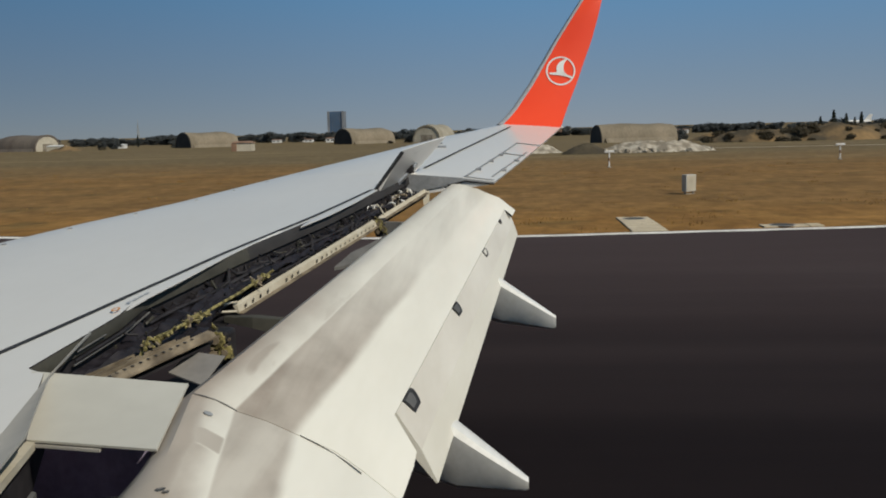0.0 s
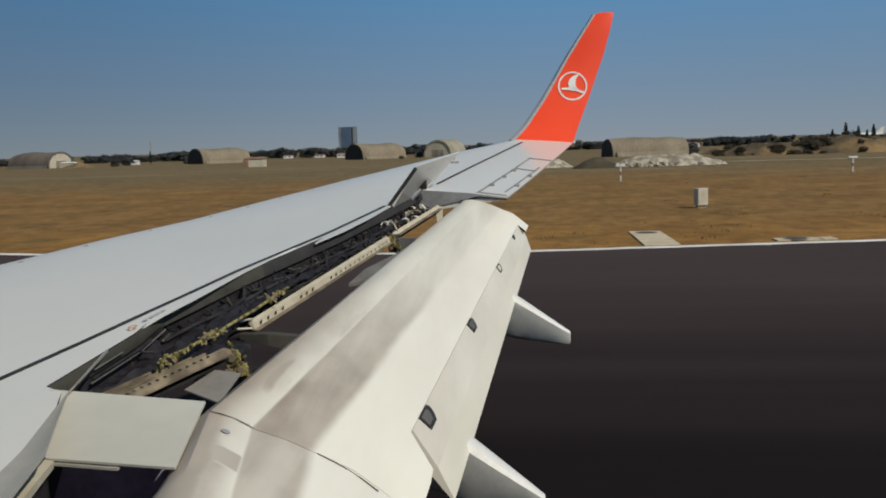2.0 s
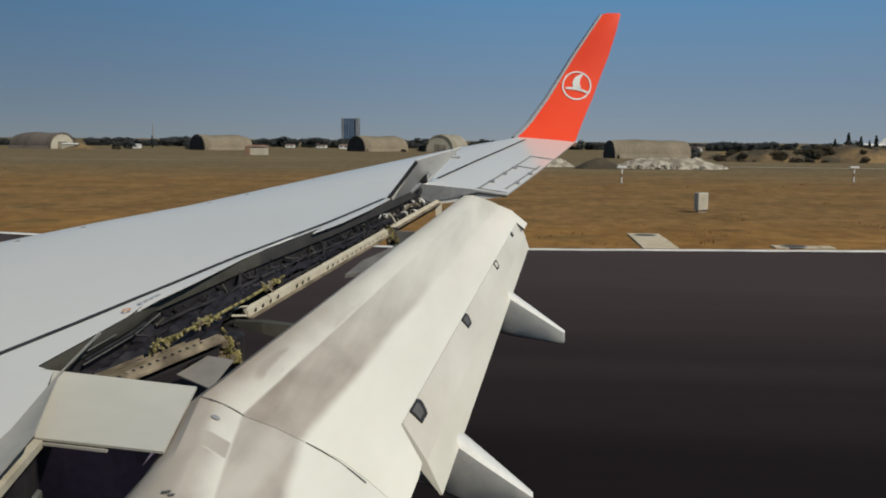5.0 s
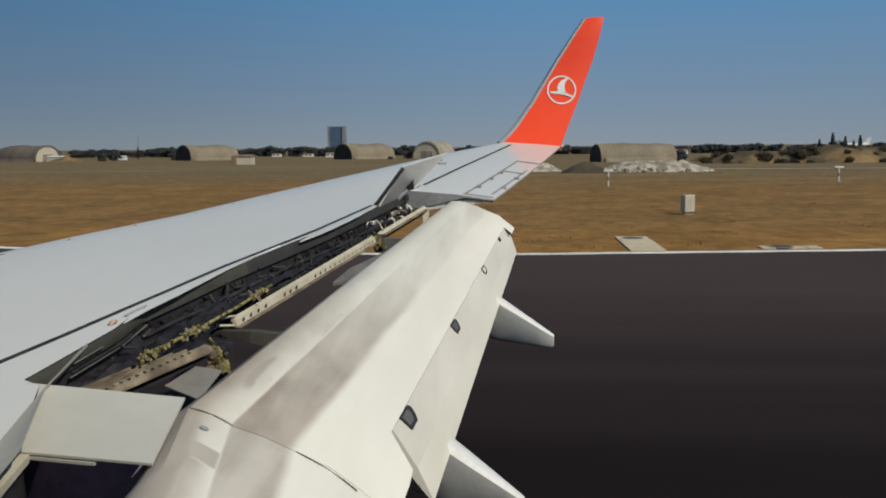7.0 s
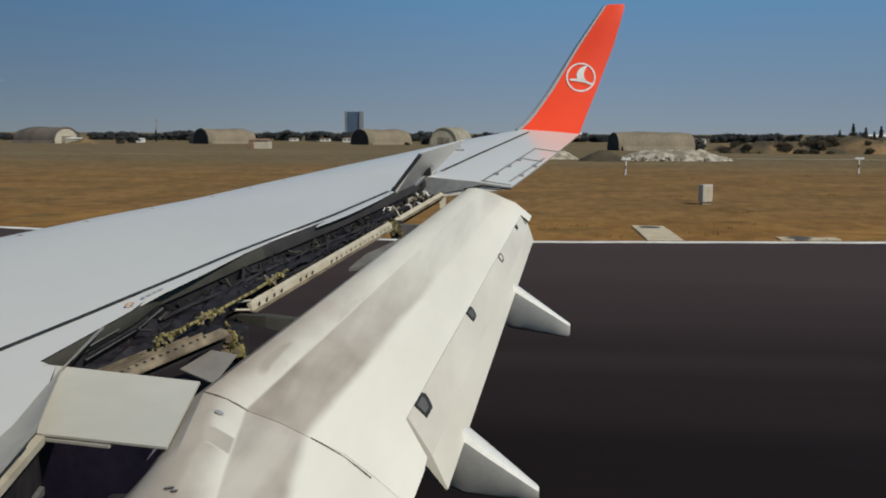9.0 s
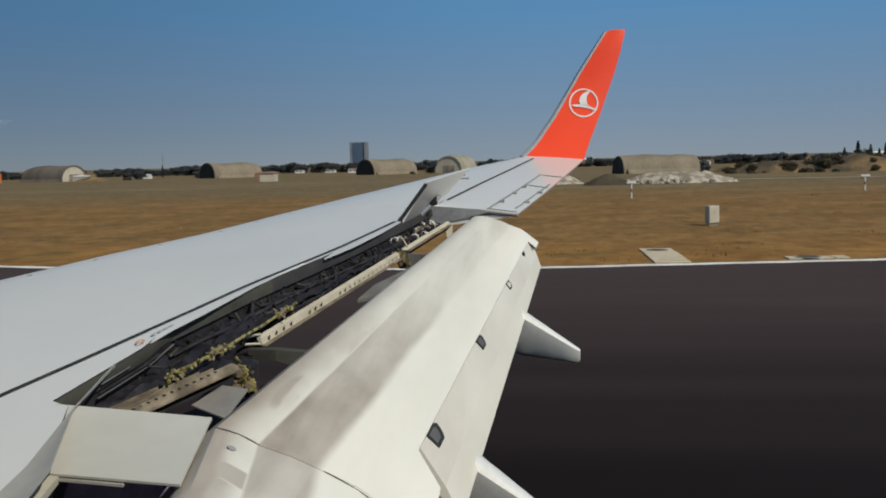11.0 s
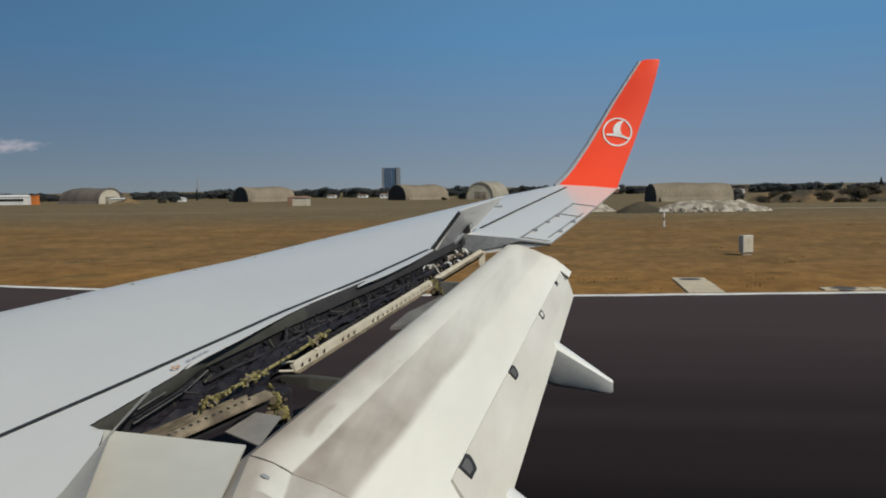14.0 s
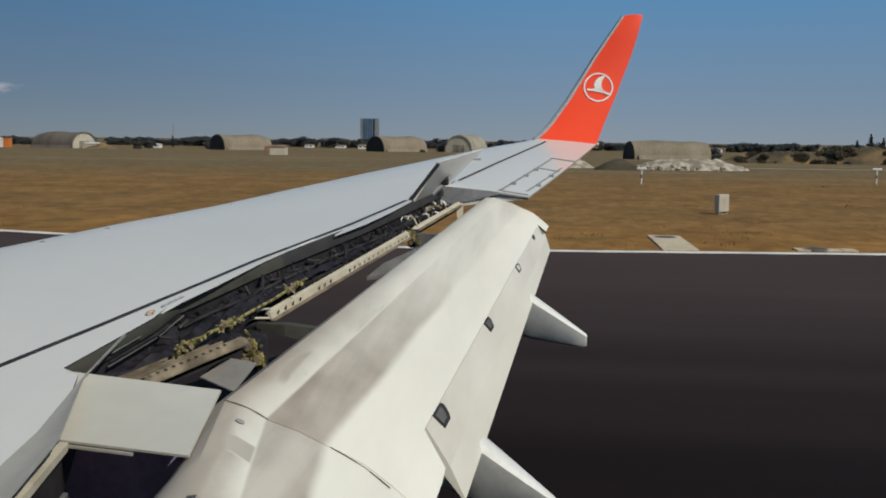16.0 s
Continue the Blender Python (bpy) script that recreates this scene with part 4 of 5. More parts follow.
FAR = dict(crest=(-0.64, 10.8, 3.080), b=(-0.472, 10.8, 3.056), c=(-0.245, 10.8, 2.970), d=(0.0, 10.8, 2.832))


def flap_section(y, lip, tail_y=None):
    """Section of the main flap: underside, round nose, fore panel, sooty band, main panel, lip."""
    if y < 4.3:
        q = {k: Vector((v[0] + SKEW[k] * (4.3 - y), y, v[2] - 0.12 * (4.3 - y))) for k, v in SEAM.items()}
        t = 0.0
    else:
        t = (y - 4.3) / 6.5
        q = {k: Vector(lerp(SEAM[k], FAR[k], t)) for k in SEAM}
        for v in q.values():
            v.y = y
    s = 1.0 - 0.42 * t
    cr, b, c, d = q["crest"], q["b"], q["c"], q["d"]
    wide = 1.0 + 0.25 * max(0.0, 4.3 - y) + 1.7 * max(0.0, 3.72 - y)
    nose = [cr + Vector((dx * wide if dx < 0 else dx, 0, dz)) * s for dx, dz in ((0.02, -0.27), (-0.075, -0.23), (-0.118, -0.155), (-0.098, -0.080), (-0.055, -0.028))]
    mid1 = cr.lerp(b, 0.5) + Vector((0.004, 0, 0.012))
    mid2 = b.lerp(c, 0.5) + Vector((0.003, 0, 0.008))
    mid3 = c.lerp(d, 0.5) + Vector((0.008, 0, 0.016))
    e = d + Vector((lip * 0.6, 0, -lip * 0.55))
    d = d + (c - d).normalized() * 0.04 * (1 - 0.3 * t)
    if lip == 0:
        e = d + Vector((0.003, 0, -0.004))
    if tail_y:
        e = e + (Vector(FAR["d"]) - Vector(SEAM["d"])) * (tail_y - y) / 6.5
    tail = [e, e + Vector((-0.02, 0, -0.02))]
    under = [c + Vector((0.05, 0, -0.20 * s)), b + Vector((-0.02, 0, -0.24 * s))]
    return nose + [cr, mid1, b, mid2, c, mid3, d] + tail + under


flap_in = part("inboard_flap", loft([flap_section(y, 0.235) for y in (1.2, 2.0, 2.6, 3.0, 3.3, 3.5, 3.65, 3.8, 4.05, 4.296)]), M_FLAP_TOP, wing, "off-white inboard flap, lowered, with soot stains", smooth=True)
flap_out = part("outboard_flap", loft([flap_section(y, 0.235 - 0.04 * (y - 4.3)) for y in (4.304, 4.65)] + [flap_section(4.962, 0.20, 4.79)] + [flap_section(y, 0.0) for y in (4.966, 6.0, 7.0, 8.0, 9.0, 10.0, 10.50)] + [flap_section(y, 0.11) for y in (10.504, 10.8)]), M_FLAP_TOP, wing, "off-white outboard flap, lowered, with a sooty band", smooth=True)
# black plate on the step's face, standing in for the shade in the gap
notch = [Vector(lerp(SEAM["d"], FAR["d"], (10.5 - 4.3) / 6.5)) + Vector(o) for o in ((-0.025, 0, 0.012), (0.060, 0, -0.058), (0.054, 0, -0.078), (-0.02, 0, -0.02))]
part("tip_notch", slab(notch, (0, -1, 0), 0.012), M_SEAL, flap_out, "dark gap at the flap's tip")
AFT_NEAR = (Vector((-0.614, 5.0, 2.178)), Vector((-0.394, 5.0, 1.782)))
AFT_FAR = (Vector((-0.035, 10.66, 2.823)), Vector((0.088, 10.64, 2.515)))


def aft_flap_point(t, f, lift=0.0):
    """A place on the aft segment, which is folded a little along its length."""
    a, b = AFT_NEAR[0].lerp(AFT_FAR[0], t), AFT_NEAR[1].lerp(AFT_FAR[1], t)
    d = (b - a).normalized()
    n = Vector((-d.z, 0, d.x)).normalized()
    return a.lerp(b, f) + n * (0.014 * (1 - 0.4 * t) * min(f / 0.55, (1 - f) / 0.45) + lift)


aft = []
for t in (0, 0.15, 0.32, 0.5, 0.7, 0.88, 1.0):
    top = [aft_flap_point(t, f) for f in (0, 0.12, 0.3, 0.55, 0.75, 1.0)]
    aft.append(top + [top[5] + Vector((-0.012, 0, -0.002)), top[3] + Vector((-0.05, 0, -0.03)), top[0] + Vector((-0.05, 0, -0.04))])
flap_aft = part("aft_flap", loft(aft, bands=lambda y, i: 1 if i < 3 else 0), [M_FLAP, M_AFT], wing, "off-white aft flap segment hanging steeply")
SLOT = ((0.013, 0.0), (0.0185, 0.045), (0.0195, 0.10), (0.0185, 0.175), (0.0150, 0.228), (-0.0085, 0.223), (-0.0185, 0.0))
for t0, k, m in ((0.0473, 1.08, M_TRACKGREY), (0.3495, 0.97, M_TRACKGREY), (0.6501, 0.84, M_AFT), (0.8752, 0.58, M_DARK)):
    slot = part("hinge_slot", loft([[aft_flap_point(t0 + a * k, f * k, h) for a, f in SLOT] for h in (-0.03, 0.006)]), M_SEAL, flap_aft, "black-edged hinge slot")
    part("slot_insert", loft([[aft_flap_point(t0 + (a * 0.62 - 0.003) * k, (f * 0.66 + 0.02) * k, h) for a, f in SLOT] for h in (-0.01, 0.010)]), m, slot, "dull grey hinge in the slot")


def on_flap(y, key0, key1, f, lift=0.012):
    t = (y - 4.3) / 6.5
    g = (lambda k: Vector(lerp(SEAM[k], FAR[k], t))) if y >= 4.3 else (lambda k: Vector((SEAM[k][0] + SKEW[k] * (4.3 - y), y, SEAM[k][2] - 0.12 * (4.3 - y))))
    p = g(key0).lerp(g(key1), f)
    p.y = y
    return p + Vector((0.2, 0, 0.98)) * lift


for keys, stops, wide in ((("crest", "b"), (0.0, 0.25, 0.5, 0.75, 1.0), 0.0030), (("c", "d"), (0.04, 0.25, 0.5, 0.7, 0.88), 0.0024)):
    bulge = {"crest": 0.012, "b": 0.008, "c": 0.017}[keys[0]]
    ps = [on_flap(4.30 - (0.05 * f if keys[0] == "c" else 0.0), *keys, f, 0.004 + 4 * f * (1 - f) * bulge) for f in stops]
    secs = [[p + Vector((0, -wide, -0.006)), p + Vector((0, wide, -0.006)), p + Vector((0, wide, 0.0)), p + Vector((0, -wide, 0.0))] for p in ps]
    part("seam", loft(secs), M_TRACKGREY, flap_in, "thin dark panel seam")
cap = bmesh.new()
cap.faces.new([cap.verts.new(on_flap(4.13 + 0.020 * math.sin(a), "crest", "b", 0.47 + 0.10 * math.cos(a), 0.018)) for a in (math.tau * k / 14 for k in range(14))])
for k in range(5):
    p = on_flap(3.37 + 0.010 * (k % 3), "crest", "b", 0.10 + 0.04 * k, 0.012)
    part("scuff", block(p.x - 0.007, p.x + 0.009, p.y - 0.006, p.y + 0.006, p.z, p.z + 0.003), M_TRACKGREY, flap_in, "small dark scuff")
part("fuel_cap", cap, M_GREY, flap_in, "small oval dark cap")


def fairing(root_top, tip_top, tip_low, front, wide, deep):
    """A canoe-shaped fairing of a flap track."""
    secs = []
    r, t = Vector(root_top), Vector(tip_top)
    for k, p in ((-1.0, Vector(front)), (-0.4, Vector(front).lerp(r, 0.6)), (0, r), (0.35, r.lerp(t, 0.35)), (0.7, r.lerp(t, 0.7)), (0.95, r.lerp(t, 0.95)), (1.0, t)):
        f = max(0, k)
        w = wide * (1 - 0.62 * f ** 1.3) * (0.5 if k == -1 else 1)
        h = deep * (1 - f) + (tip_top[2] - tip_low[2]) * f
        if k == 1.0:
            w, h = w * 0.8, h * 0.85
        prof = [(-0.5, -0.12), (-0.36, -0.02), (0, 0), (0.36, -0.02), (0.5, -0.12), (0.46, -0.55), (0.28, -0.9), (0, -1.0), (-0.28, -0.9), (-0.46, -0.55)]
        secs.append([p + Vector((0.0, a * w, b * h)) for a, b in prof])
    return part("track_fairing", loft(secs), M_WHITE, wing, "pale canoe-shaped flap track fairing", smooth=True)


fairing((-0.09, 8.74, 2.32), (0.408, 8.5, 2.008), (0.375, 8.5, 1.883), (-1.1, 9.0, 2.55), 0.24, 0.42)
fairing((-0.34, 5.70, 1.905), (0.104, 5.5, 1.618), (0.098, 5.5, 1.545), (-1.35, 5.95, 2.2), 0.24, 0.42)

# ---- the winglet ----
LET_Z = [3.742, 3.86, 3.995, 4.39, 4.758, 5.084, 5.455, 5.758]
LET_X0 = [-0.133, -0.01, 0.106, 0.378, 0.596, 0.788, 1.028, 1.226]
LET_Y = [15.3, 15.43, 15.56, 15.81, 15.96, 16.05, 16.135, 16.2]
LET_X1 = [0.817, 0.871, 0.939, 1.108, 1.244, 1.368, 1.479, 1.556]


def let_y(z):
    return curve(z, LET_Z, LET_Y)


lets, strips = [], []
for i, z in enumerate(LET_Z):
    x0, x1, y = LET_X0[i], LET_X1[i], LET_Y[i]
    w = 0.055 - 0.004 * i
    zt = z - (0.062 if i == 0 else 0.04 if i == 1 else 0.0)
    n = 10
    inner = [(x0 + (x1 - x0) * k / n, y - 0.012 * math.sin(math.pi * k / n), z + (zt - z) * k / n) for k in range(n + 1)]
    outer = [(x0 + (x1 - x0) * k / n, y + 0.008 + w * math.sin(math.pi * (k / n) ** 0.6), z + (zt - z) * k / n - 0.3 * w) for k in range(n - 1, -1, -1)]
    lets.append(inner + outer)
    g = 0.062 - 0.006 * i
    strips.append([(x0 + 0.034, y - 0.018, z), (x0 - 0.004, y - 0.014, z + 0.004), (x0 - g * 0.6, y + 0.02, z + 0.012), (x0 - g, y + 0.06, z + 0.008), (x0 - g * 0.6, y + 0.085, z - 0.015), (x0 - 0.002, y + 0.06, z - 0.02)])
x, y, z = 1.40, 16.225, 5.79
lets.append([(1.33 + (p[0] - 1.226) * 0.66, p[1] + 0.015, p[2] + 0.03) for p in lets[-1]])
winglet = part("winglet", loft(lets), M_RED, wing, "tall glossy red blended winglet", smooth=True)
part("leading_edge", loft(strips), M_PRINT, winglet, "pale grey leading edge", smooth=True)
part("tip_fairing", block(0.745, 0.835, 15.27, 15.34, 3.605, 3.675, 0.012), M_ROOF, winglet)
part("navigation_light", block(0.815, 0.855, 15.28, 15.34, 3.665, 3.70, 0.01), M_WHITE, winglet, "small white tail light")


def emblem(upper, lower, name, label):
    """A flat white band between two lines, laid on the winglet's inner face round its middle."""
    bm = bmesh.new()
    a, b = ([bm.verts.new((0.853 + u, let_y(4.594 + v) - 0.026, 4.594 + v)) for u, v in line] for line in (upper, lower))
    for i in range(len(a) - 1):
        bm.faces.new((a[i], a[i + 1], b[i + 1], b[i]))
    return part(name, bm, M_WHITE, winglet, label)


ringm = bmesh.new()
rr = [[ringm.verts.new((0.853 + r * math.cos(a), let_y(4.594 + r * math.sin(a)) - 0.022, 4.594 + r * math.sin(a))) for a in (math.tau * k / 40 for k in range(40))] for r in (0.212, 0.236)]
for k in range(40):
    ringm.faces.new((rr[0][k], rr[0][(k + 1) % 40], rr[1][(k + 1) % 40], rr[1][k]))
part("emblem_ring", ringm, M_WHITE, winglet, "thin white ring")
emblem([(0.076, 0.189), (-0.006, 0.153), (-0.052, 0.098), (-0.07, 0.043), (-0.058, -0.021)], [(0.107, 0.183), (0.061, 0.119), (0.046, 0.055), (0.052, 0.0), (0.092, -0.07)], "emblem_sail", "plain white swept shape")
emblem([(-0.183, -0.024), (-0.113, -0.024), (-0.058, -0.021), (0.061, -0.037), (0.116, -0.073), (0.201, -0.107)], [(-0.177, -0.052), (-0.107, -0.061), (-0.031, -0.07), (0.046, -0.085), (0.085, -0.098), (0.177, -0.134)], "emblem_bar", "plain white swept bar")


# ---- small things by the runway ----
def sign_box(at, turn):
    ob = thing("marker_box", (0, 0, 0), "cream box marker with a tan face standing in dry grass", "marker box")
    part("panel", block(-0.36, 0.36, -0.17, 0.17, 0.12, 1.02, 0.025), M_CREAM, ob)
    part("face", block(-0.31, 0.31, -0.178, -0.15, 0.18, 0.96, 0.004), M_FRONT, ob, "tan face")
    for dx in (-0.28, 0.28):
        part("leg", block(dx - 0.03, dx + 0.03, -0.04, 0.04, -0.06, 0.14), M_GREY, ob)
    part("foot", block(-0.34, 0.34, -0.12, 0.12, -0.08, 0.02, 0.01), M_GRAVEL, ob)
    ob.matrix_basis = pose(*at, 0, 0, turn)
    return ob


sign_box((9.4, 51.5, ground_z(51.5)), 36)


def lamp_post(at):
    ob = thing("approach_lamp", (0, 0, 0), "white airfield lamp on a short banded post", "lamp", "lamps along the runway")
    part("post", tube([(0, 0, -0.05), (0, 0, 1.3)], 0.07, 10), M_BUILD, ob)
    part("band", tube([(0, 0, 0.55), (0, 0, 0.85)], 0.078, 10), M_ROOF, ob, "brown band")
    part("lamp_head", block(-0.42, 0.42, -0.12, 0.12, 1.3, 1.5, 0.04), M_BUILD, ob)
    part("foot", block(-0.18, 0.18, -0.18, 0.18, -0.05, 0.06, 0.02), M_GRAVEL, ob)
    ob.matrix_basis = pose(*at)
    return ob


post = lamp_post((8.7, 86.0, ground_z(86)))
copy_thing(post, pose(31.3, 94.0, ground_z(94)))
def concrete_pad(x, y, slabs, wide, turned, label, cover):
    """A strip of cast slabs flush with the verge, one of them with a dark round cover; turned: it runs away from the pavement."""
    ob = thing("concrete_pad", (x, y, 0), label, "pad")
    for k, run in enumerate(slabs):
        a = sum(slabs[:k])
        h = 0.030 + 0.008 * (k % 2)
        b = (x, x + wide, y + a, y + a + run - 0.03) if turned else (x + a, x + a + run - 0.03, y, y + wide)
        part("slab", block(*b, -0.06, h, 0.012), M_PAD, ob)
        if k == cover:
            c = Vector(((b[0] + b[1]) / 2, (b[2] + b[3]) / 2, h))
            for name, r, z, m in (("rim", 0.46, 0.012, M_PLATE), ("cover", 0.38, 0.020, M_WEB)):
                part(name, loft([[c + Vector((q * math.cos(math.tau * e / 20), q * math.sin(math.tau * e / 20), d)) for e in range(20)] for q, d in ((r, -0.01), (r, z * 0.6), (r * 0.94, z))]), m, ob, "dark iron cover" if name == "cover" else "")
    return ob


concrete_pad(4.2, edge_y(4.8) + 0.05, (1.8, 1.9, 1.5), 1.25, True, "cream concrete pad with a dark round cover in the verge", 2)
concrete_pad(8.9, edge_y(9.8) + 0.30, (0.5, 0.5, 0.6, 0.5), 0.75, False, "weathered grey concrete pad set in the verge", 1)


def mound(name, cx, cy, rx, ry, h, material, label, category, seed, rough=0.35, flat=0.0, kind=""):
    """A heap with an uneven outline."""
    bm = bmesh.new()
    nr, na = 16, 64
    grid = []
    for i in range(nr + 1):
        r = i / nr
        row = []
        for k in range(na):
            a = math.tau * k / na
            rr_ = r * (1 + 0.20 * noise.noise((math.cos(a) * 1.6, math.sin(a) * 1.6, seed)))
            x, y = cx + rx * rr_ * math.cos(a), cy + ry * rr_ * math.sin(a)
            top = min(1.0, (1 - r) * (1 + flat)) ** 0.8
            hh = h * top * (1 + rough * noise.noise((x * 3.2 / rx, y * 3.2 / ry, seed + 9)) + rough * 0.5 * noise.noise((x * 9 / rx, y * 9 / ry, seed + 4)))
            row.append(bm.verts.new((x, y, ground_z(y) - 0.06 + max(0, hh))))
        grid.append(row)
    for a, b in zip(grid, grid[1:]):
        for k in range(na):
            j = (k + 1) % na
            bm.faces.new((a[k], a[j], b[j], b[k]))
    bmesh.ops.remove_doubles(bm, verts=bm.verts[:], dist=1e-4)
    return tagged(part(name, bm, material, smooth=True), label, category, kind=kind)


mound("gravel_mound", 21.0, 142.0, 8.5, 4.5, 1.3, M_RUBBLE, "long low heap of pale gravel in the field", "gravel heap", 2, 0.6, 1.0)
mound("gravel_mound", 3.0, 150.0, 5.5, 4.0, 1.1, M_RUBBLE, "low spread of pale rubble in the field", "rubble heap", 6, 0.7, 1.0)
mound("grassy_mound", 10.6, 137.0, 3.6, 3.0, 1.7, M_SCRUB, "dark green grassy mound beside the gravel", "mound", 3, 0.25)
mound("earth_mound", -212.0, 446.0, 9.0, 4.0, 2.3, M_SAND, "low heap of ochre earth beside a shelter", "earth heap", 12, 0.4)
mound("earth_mound", 60.0, 300.0, 6.0, 3.0, 2.0, M_SAND, "small heap of brown earth in the field", "earth heap", 8, 0.4)


def rubble():
    """Broken concrete tipped along the gravel heap."""
    rnd = random.Random(41)
    verts, faces = [], []
    for _ in range(150):
        x, y = rnd.gauss(18.5, 3.8), 139.6 + rnd.gauss(0, 1.2)
        w, d, h = rnd.uniform(0.18, 0.6), rnd.uniform(0.15, 0.4), rnd.uniform(0.12, 0.42)
        turn, z, k = rnd.uniform(0, math.pi), ground_z(y) - 0.1 + rnd.uniform(0, 0.45), len(verts)
        for dz in (0, h):
            for a in range(5):
                q = math.tau * a / 5 + rnd.uniform(-0.3, 0.3)
                u, v = w * math.cos(q) * (1 - 0.3 * (dz > 0)), d * math.sin(q) * (1 - 0.3 * (dz > 0))
                verts.append((x + u * math.cos(turn) - v * math.sin(turn), y + u * math.sin(turn) + v * math.cos(turn), z + dz * rnd.uniform(0.8, 1.2)))
        faces += [(k + a, k + (a + 1) % 5, k + 5 + (a + 1) % 5, k + 5 + a) for a in range(5)] + [tuple(k + 5 + a for a in range(5))]
    me = bpy.data.meshes.new("rubble")
    me.from_pydata(verts, [], faces)
    me.materials.append(M_RUBBLE)
    return me


tagged(new("rubble", rubble()), "pale broken concrete tipped along the gravel heap", "rubble", kind="stuff")


def track():
    bm = bmesh.new()
    xs = np.linspace(22, 260, 40)
    a, b = [], []
    for x in xs:
        y = 163 - 0.16 * (x - 22) - 3.0 * math.sin(x * 0.045)
        w = 1.9 + 0.6 * noise.noise((x * 0.2, 0, 0))
        a.append(bm.verts.new((x, y - w, ground_z(y - w) + 0.02)))
        b.append(bm.verts.new((x, y + w, ground_z(y + w) + 0.02)))
    for i in range(len(xs) - 1):
        bm.faces.new((a[i], a[i + 1], b[i + 1], b[i]))
    return bm


tagged(part("dirt_track", track(), M_TRACK), "pale dusty track across the field", "track", kind="structure")


# ---- hardened shelters and huts ----
def shelter(x, y, turn, length, span, height, material, label, open_end=True, seed=0):
    """An arched concrete aircraft shelter; its mouth looks along its own +x."""
    ob = thing("aircraft_shelter", (0, 0, 0), label, "aircraft shelter", "arched shelters across the airfield")
    prof = [(math.cos(a) * (1.0 if abs(math.cos(a)) < 0.8 else 0.985), math.sin(a) ** 0.82) for a in (math.pi * k / 20 for k in range(21))]
    secs = []
    for k in range(7):
        f = k / 6
        s = 1 - 0.03 * math.sin(f * 9 + seed) - (0.10 if f == 0 else 0)
        outer = [(-length / 2 + length * f, c * span / 2 * s, h * height * s) for c, h in prof]
        inner = [(-length / 2 + length * f, c * (span / 2 - 0.7) * s, h * (height - 0.7) * s) for c, h in reversed(prof)]
        secs.append(outer + inner)
    part("shell", loft(secs), material, ob, smooth=True)
    rear = bmesh.new()
    rear.faces.new([rear.verts.new((-length / 2 + 0.6, c * (span / 2 - 0.75) * 0.87, h * (height - 0.75) * 0.87)) for c, h in prof])
    part("rear_wall", rear, material, ob)
    e = length / 2
    if open_end:
        # near-black sheet closes the open mouth and stands for its dark inside
        mouth_shade = loft([[(e - 0.1 + d, c * (span / 2 - 0.15) * 0.98, h * (height - 0.15) * 0.98) for c, h in prof] for d in (0, 0.25)])
        part("mouth_shade", mouth_shade, M_OPENING, ob, "near-black sheet for the shade in the open arched mouth")
    else:
        front = loft([[(e - 0.8 + d, c * (span / 2 - 0.72), h * (height - 0.72)) for c, h in prof] for d in (0, 0.5)])
        wall = part("front_wall", front, M_FRONT, ob, "pale closed front wall")
        part("door_leaf", block(e - 0.26, e - 0.20, -3.0, 3.0, 0, 3.6), M_GRAVEL, wall)
    for q in (-1, 1):
        part("buttress", loft([[(-e * 0.9, q * (span / 2 - 0.2), 0), (e * 0.92, q * (span / 2 - 0.2), 0), (e * 0.92, q * (span / 2 + 1.2), 0), (-e * 0.9, q * (span / 2 + 1.2), 0)], [(-e * 0.9, q * (span / 2 - 0.2), 1.5), (e * 0.92, q * (span / 2 - 0.2), 1.5), (e * 0.92, q * (span / 2 + 0.1), 1.5), (-e * 0.9, q * (span / 2 + 0.1), 1.5)]]), material, ob)
    ob.matrix_basis = pose(x, y, ground_z(y) - 0.1, 0, 0, turn)
    return ob


shelter(-239, 460, -22, 30, 16, 8.0, M_BROWNSHELL, "arched brown concrete aircraft shelter with a pale closed front", False, 1)
shelter(-148.5, 464, 231, 28, 14, 7.4, M_CONCRETE, "ochre concrete aircraft shelter with a dark mouth", True, 2)
shelter(-70.5, 464, 229, 28, 14, 7.4, M_CONCRETE, "ochre concrete aircraft shelter with a dark open mouth", True, 3)
shelter(-37, 470, 250, 20, 15, 8.4, M_PALE, "pale grey aircraft shelter with rounded back", False, 4)
shelter(38.5, 305, 196, 25, 10.5, 5.8, M_CONCRETE, "grey-ochre concrete aircraft shelter behind gravel heaps", True, 5)


def hut(x, y, w, d, h, wall, roof, label, windows=2):
    ob = thing("hut", (x, y, ground_z(y)), label, "hut")
    z = ground_z(y) - 0.1
    part("wall", block(x - w / 2, x + w / 2, y - d / 2, y + d / 2, z, z + h), wall, ob)
    part("roof", loft([[(x - w / 2 - 0.3, y - d / 2 - 0.3, z + h), (x + w / 2 + 0.3, y - d / 2 - 0.3, z + h), (x + w / 2 + 0.3, y + d / 2 + 0.3, z + h), (x - w / 2 - 0.3, y + d / 2 + 0.3, z + h)], [(x - w / 2 + 0.4, y - 0.2, z + h * 1.22), (x + w / 2 - 0.4, y - 0.2, z + h * 1.22), (x + w / 2 - 0.4, y + 0.2, z + h * 1.22), (x - w / 2 + 0.4, y + 0.2, z + h * 1.22)]]), roof, ob)
    for k in range(windows):
        wx = x - w / 2 + w * (k + 0.5) / windows
        part("window", block(wx - w * 0.10, wx + w * 0.10, y - d / 2 - 0.05, y - d / 2 + 0.05, z + h * 0.45, z + h * 0.75), M_OPENING, ob)
    return ob


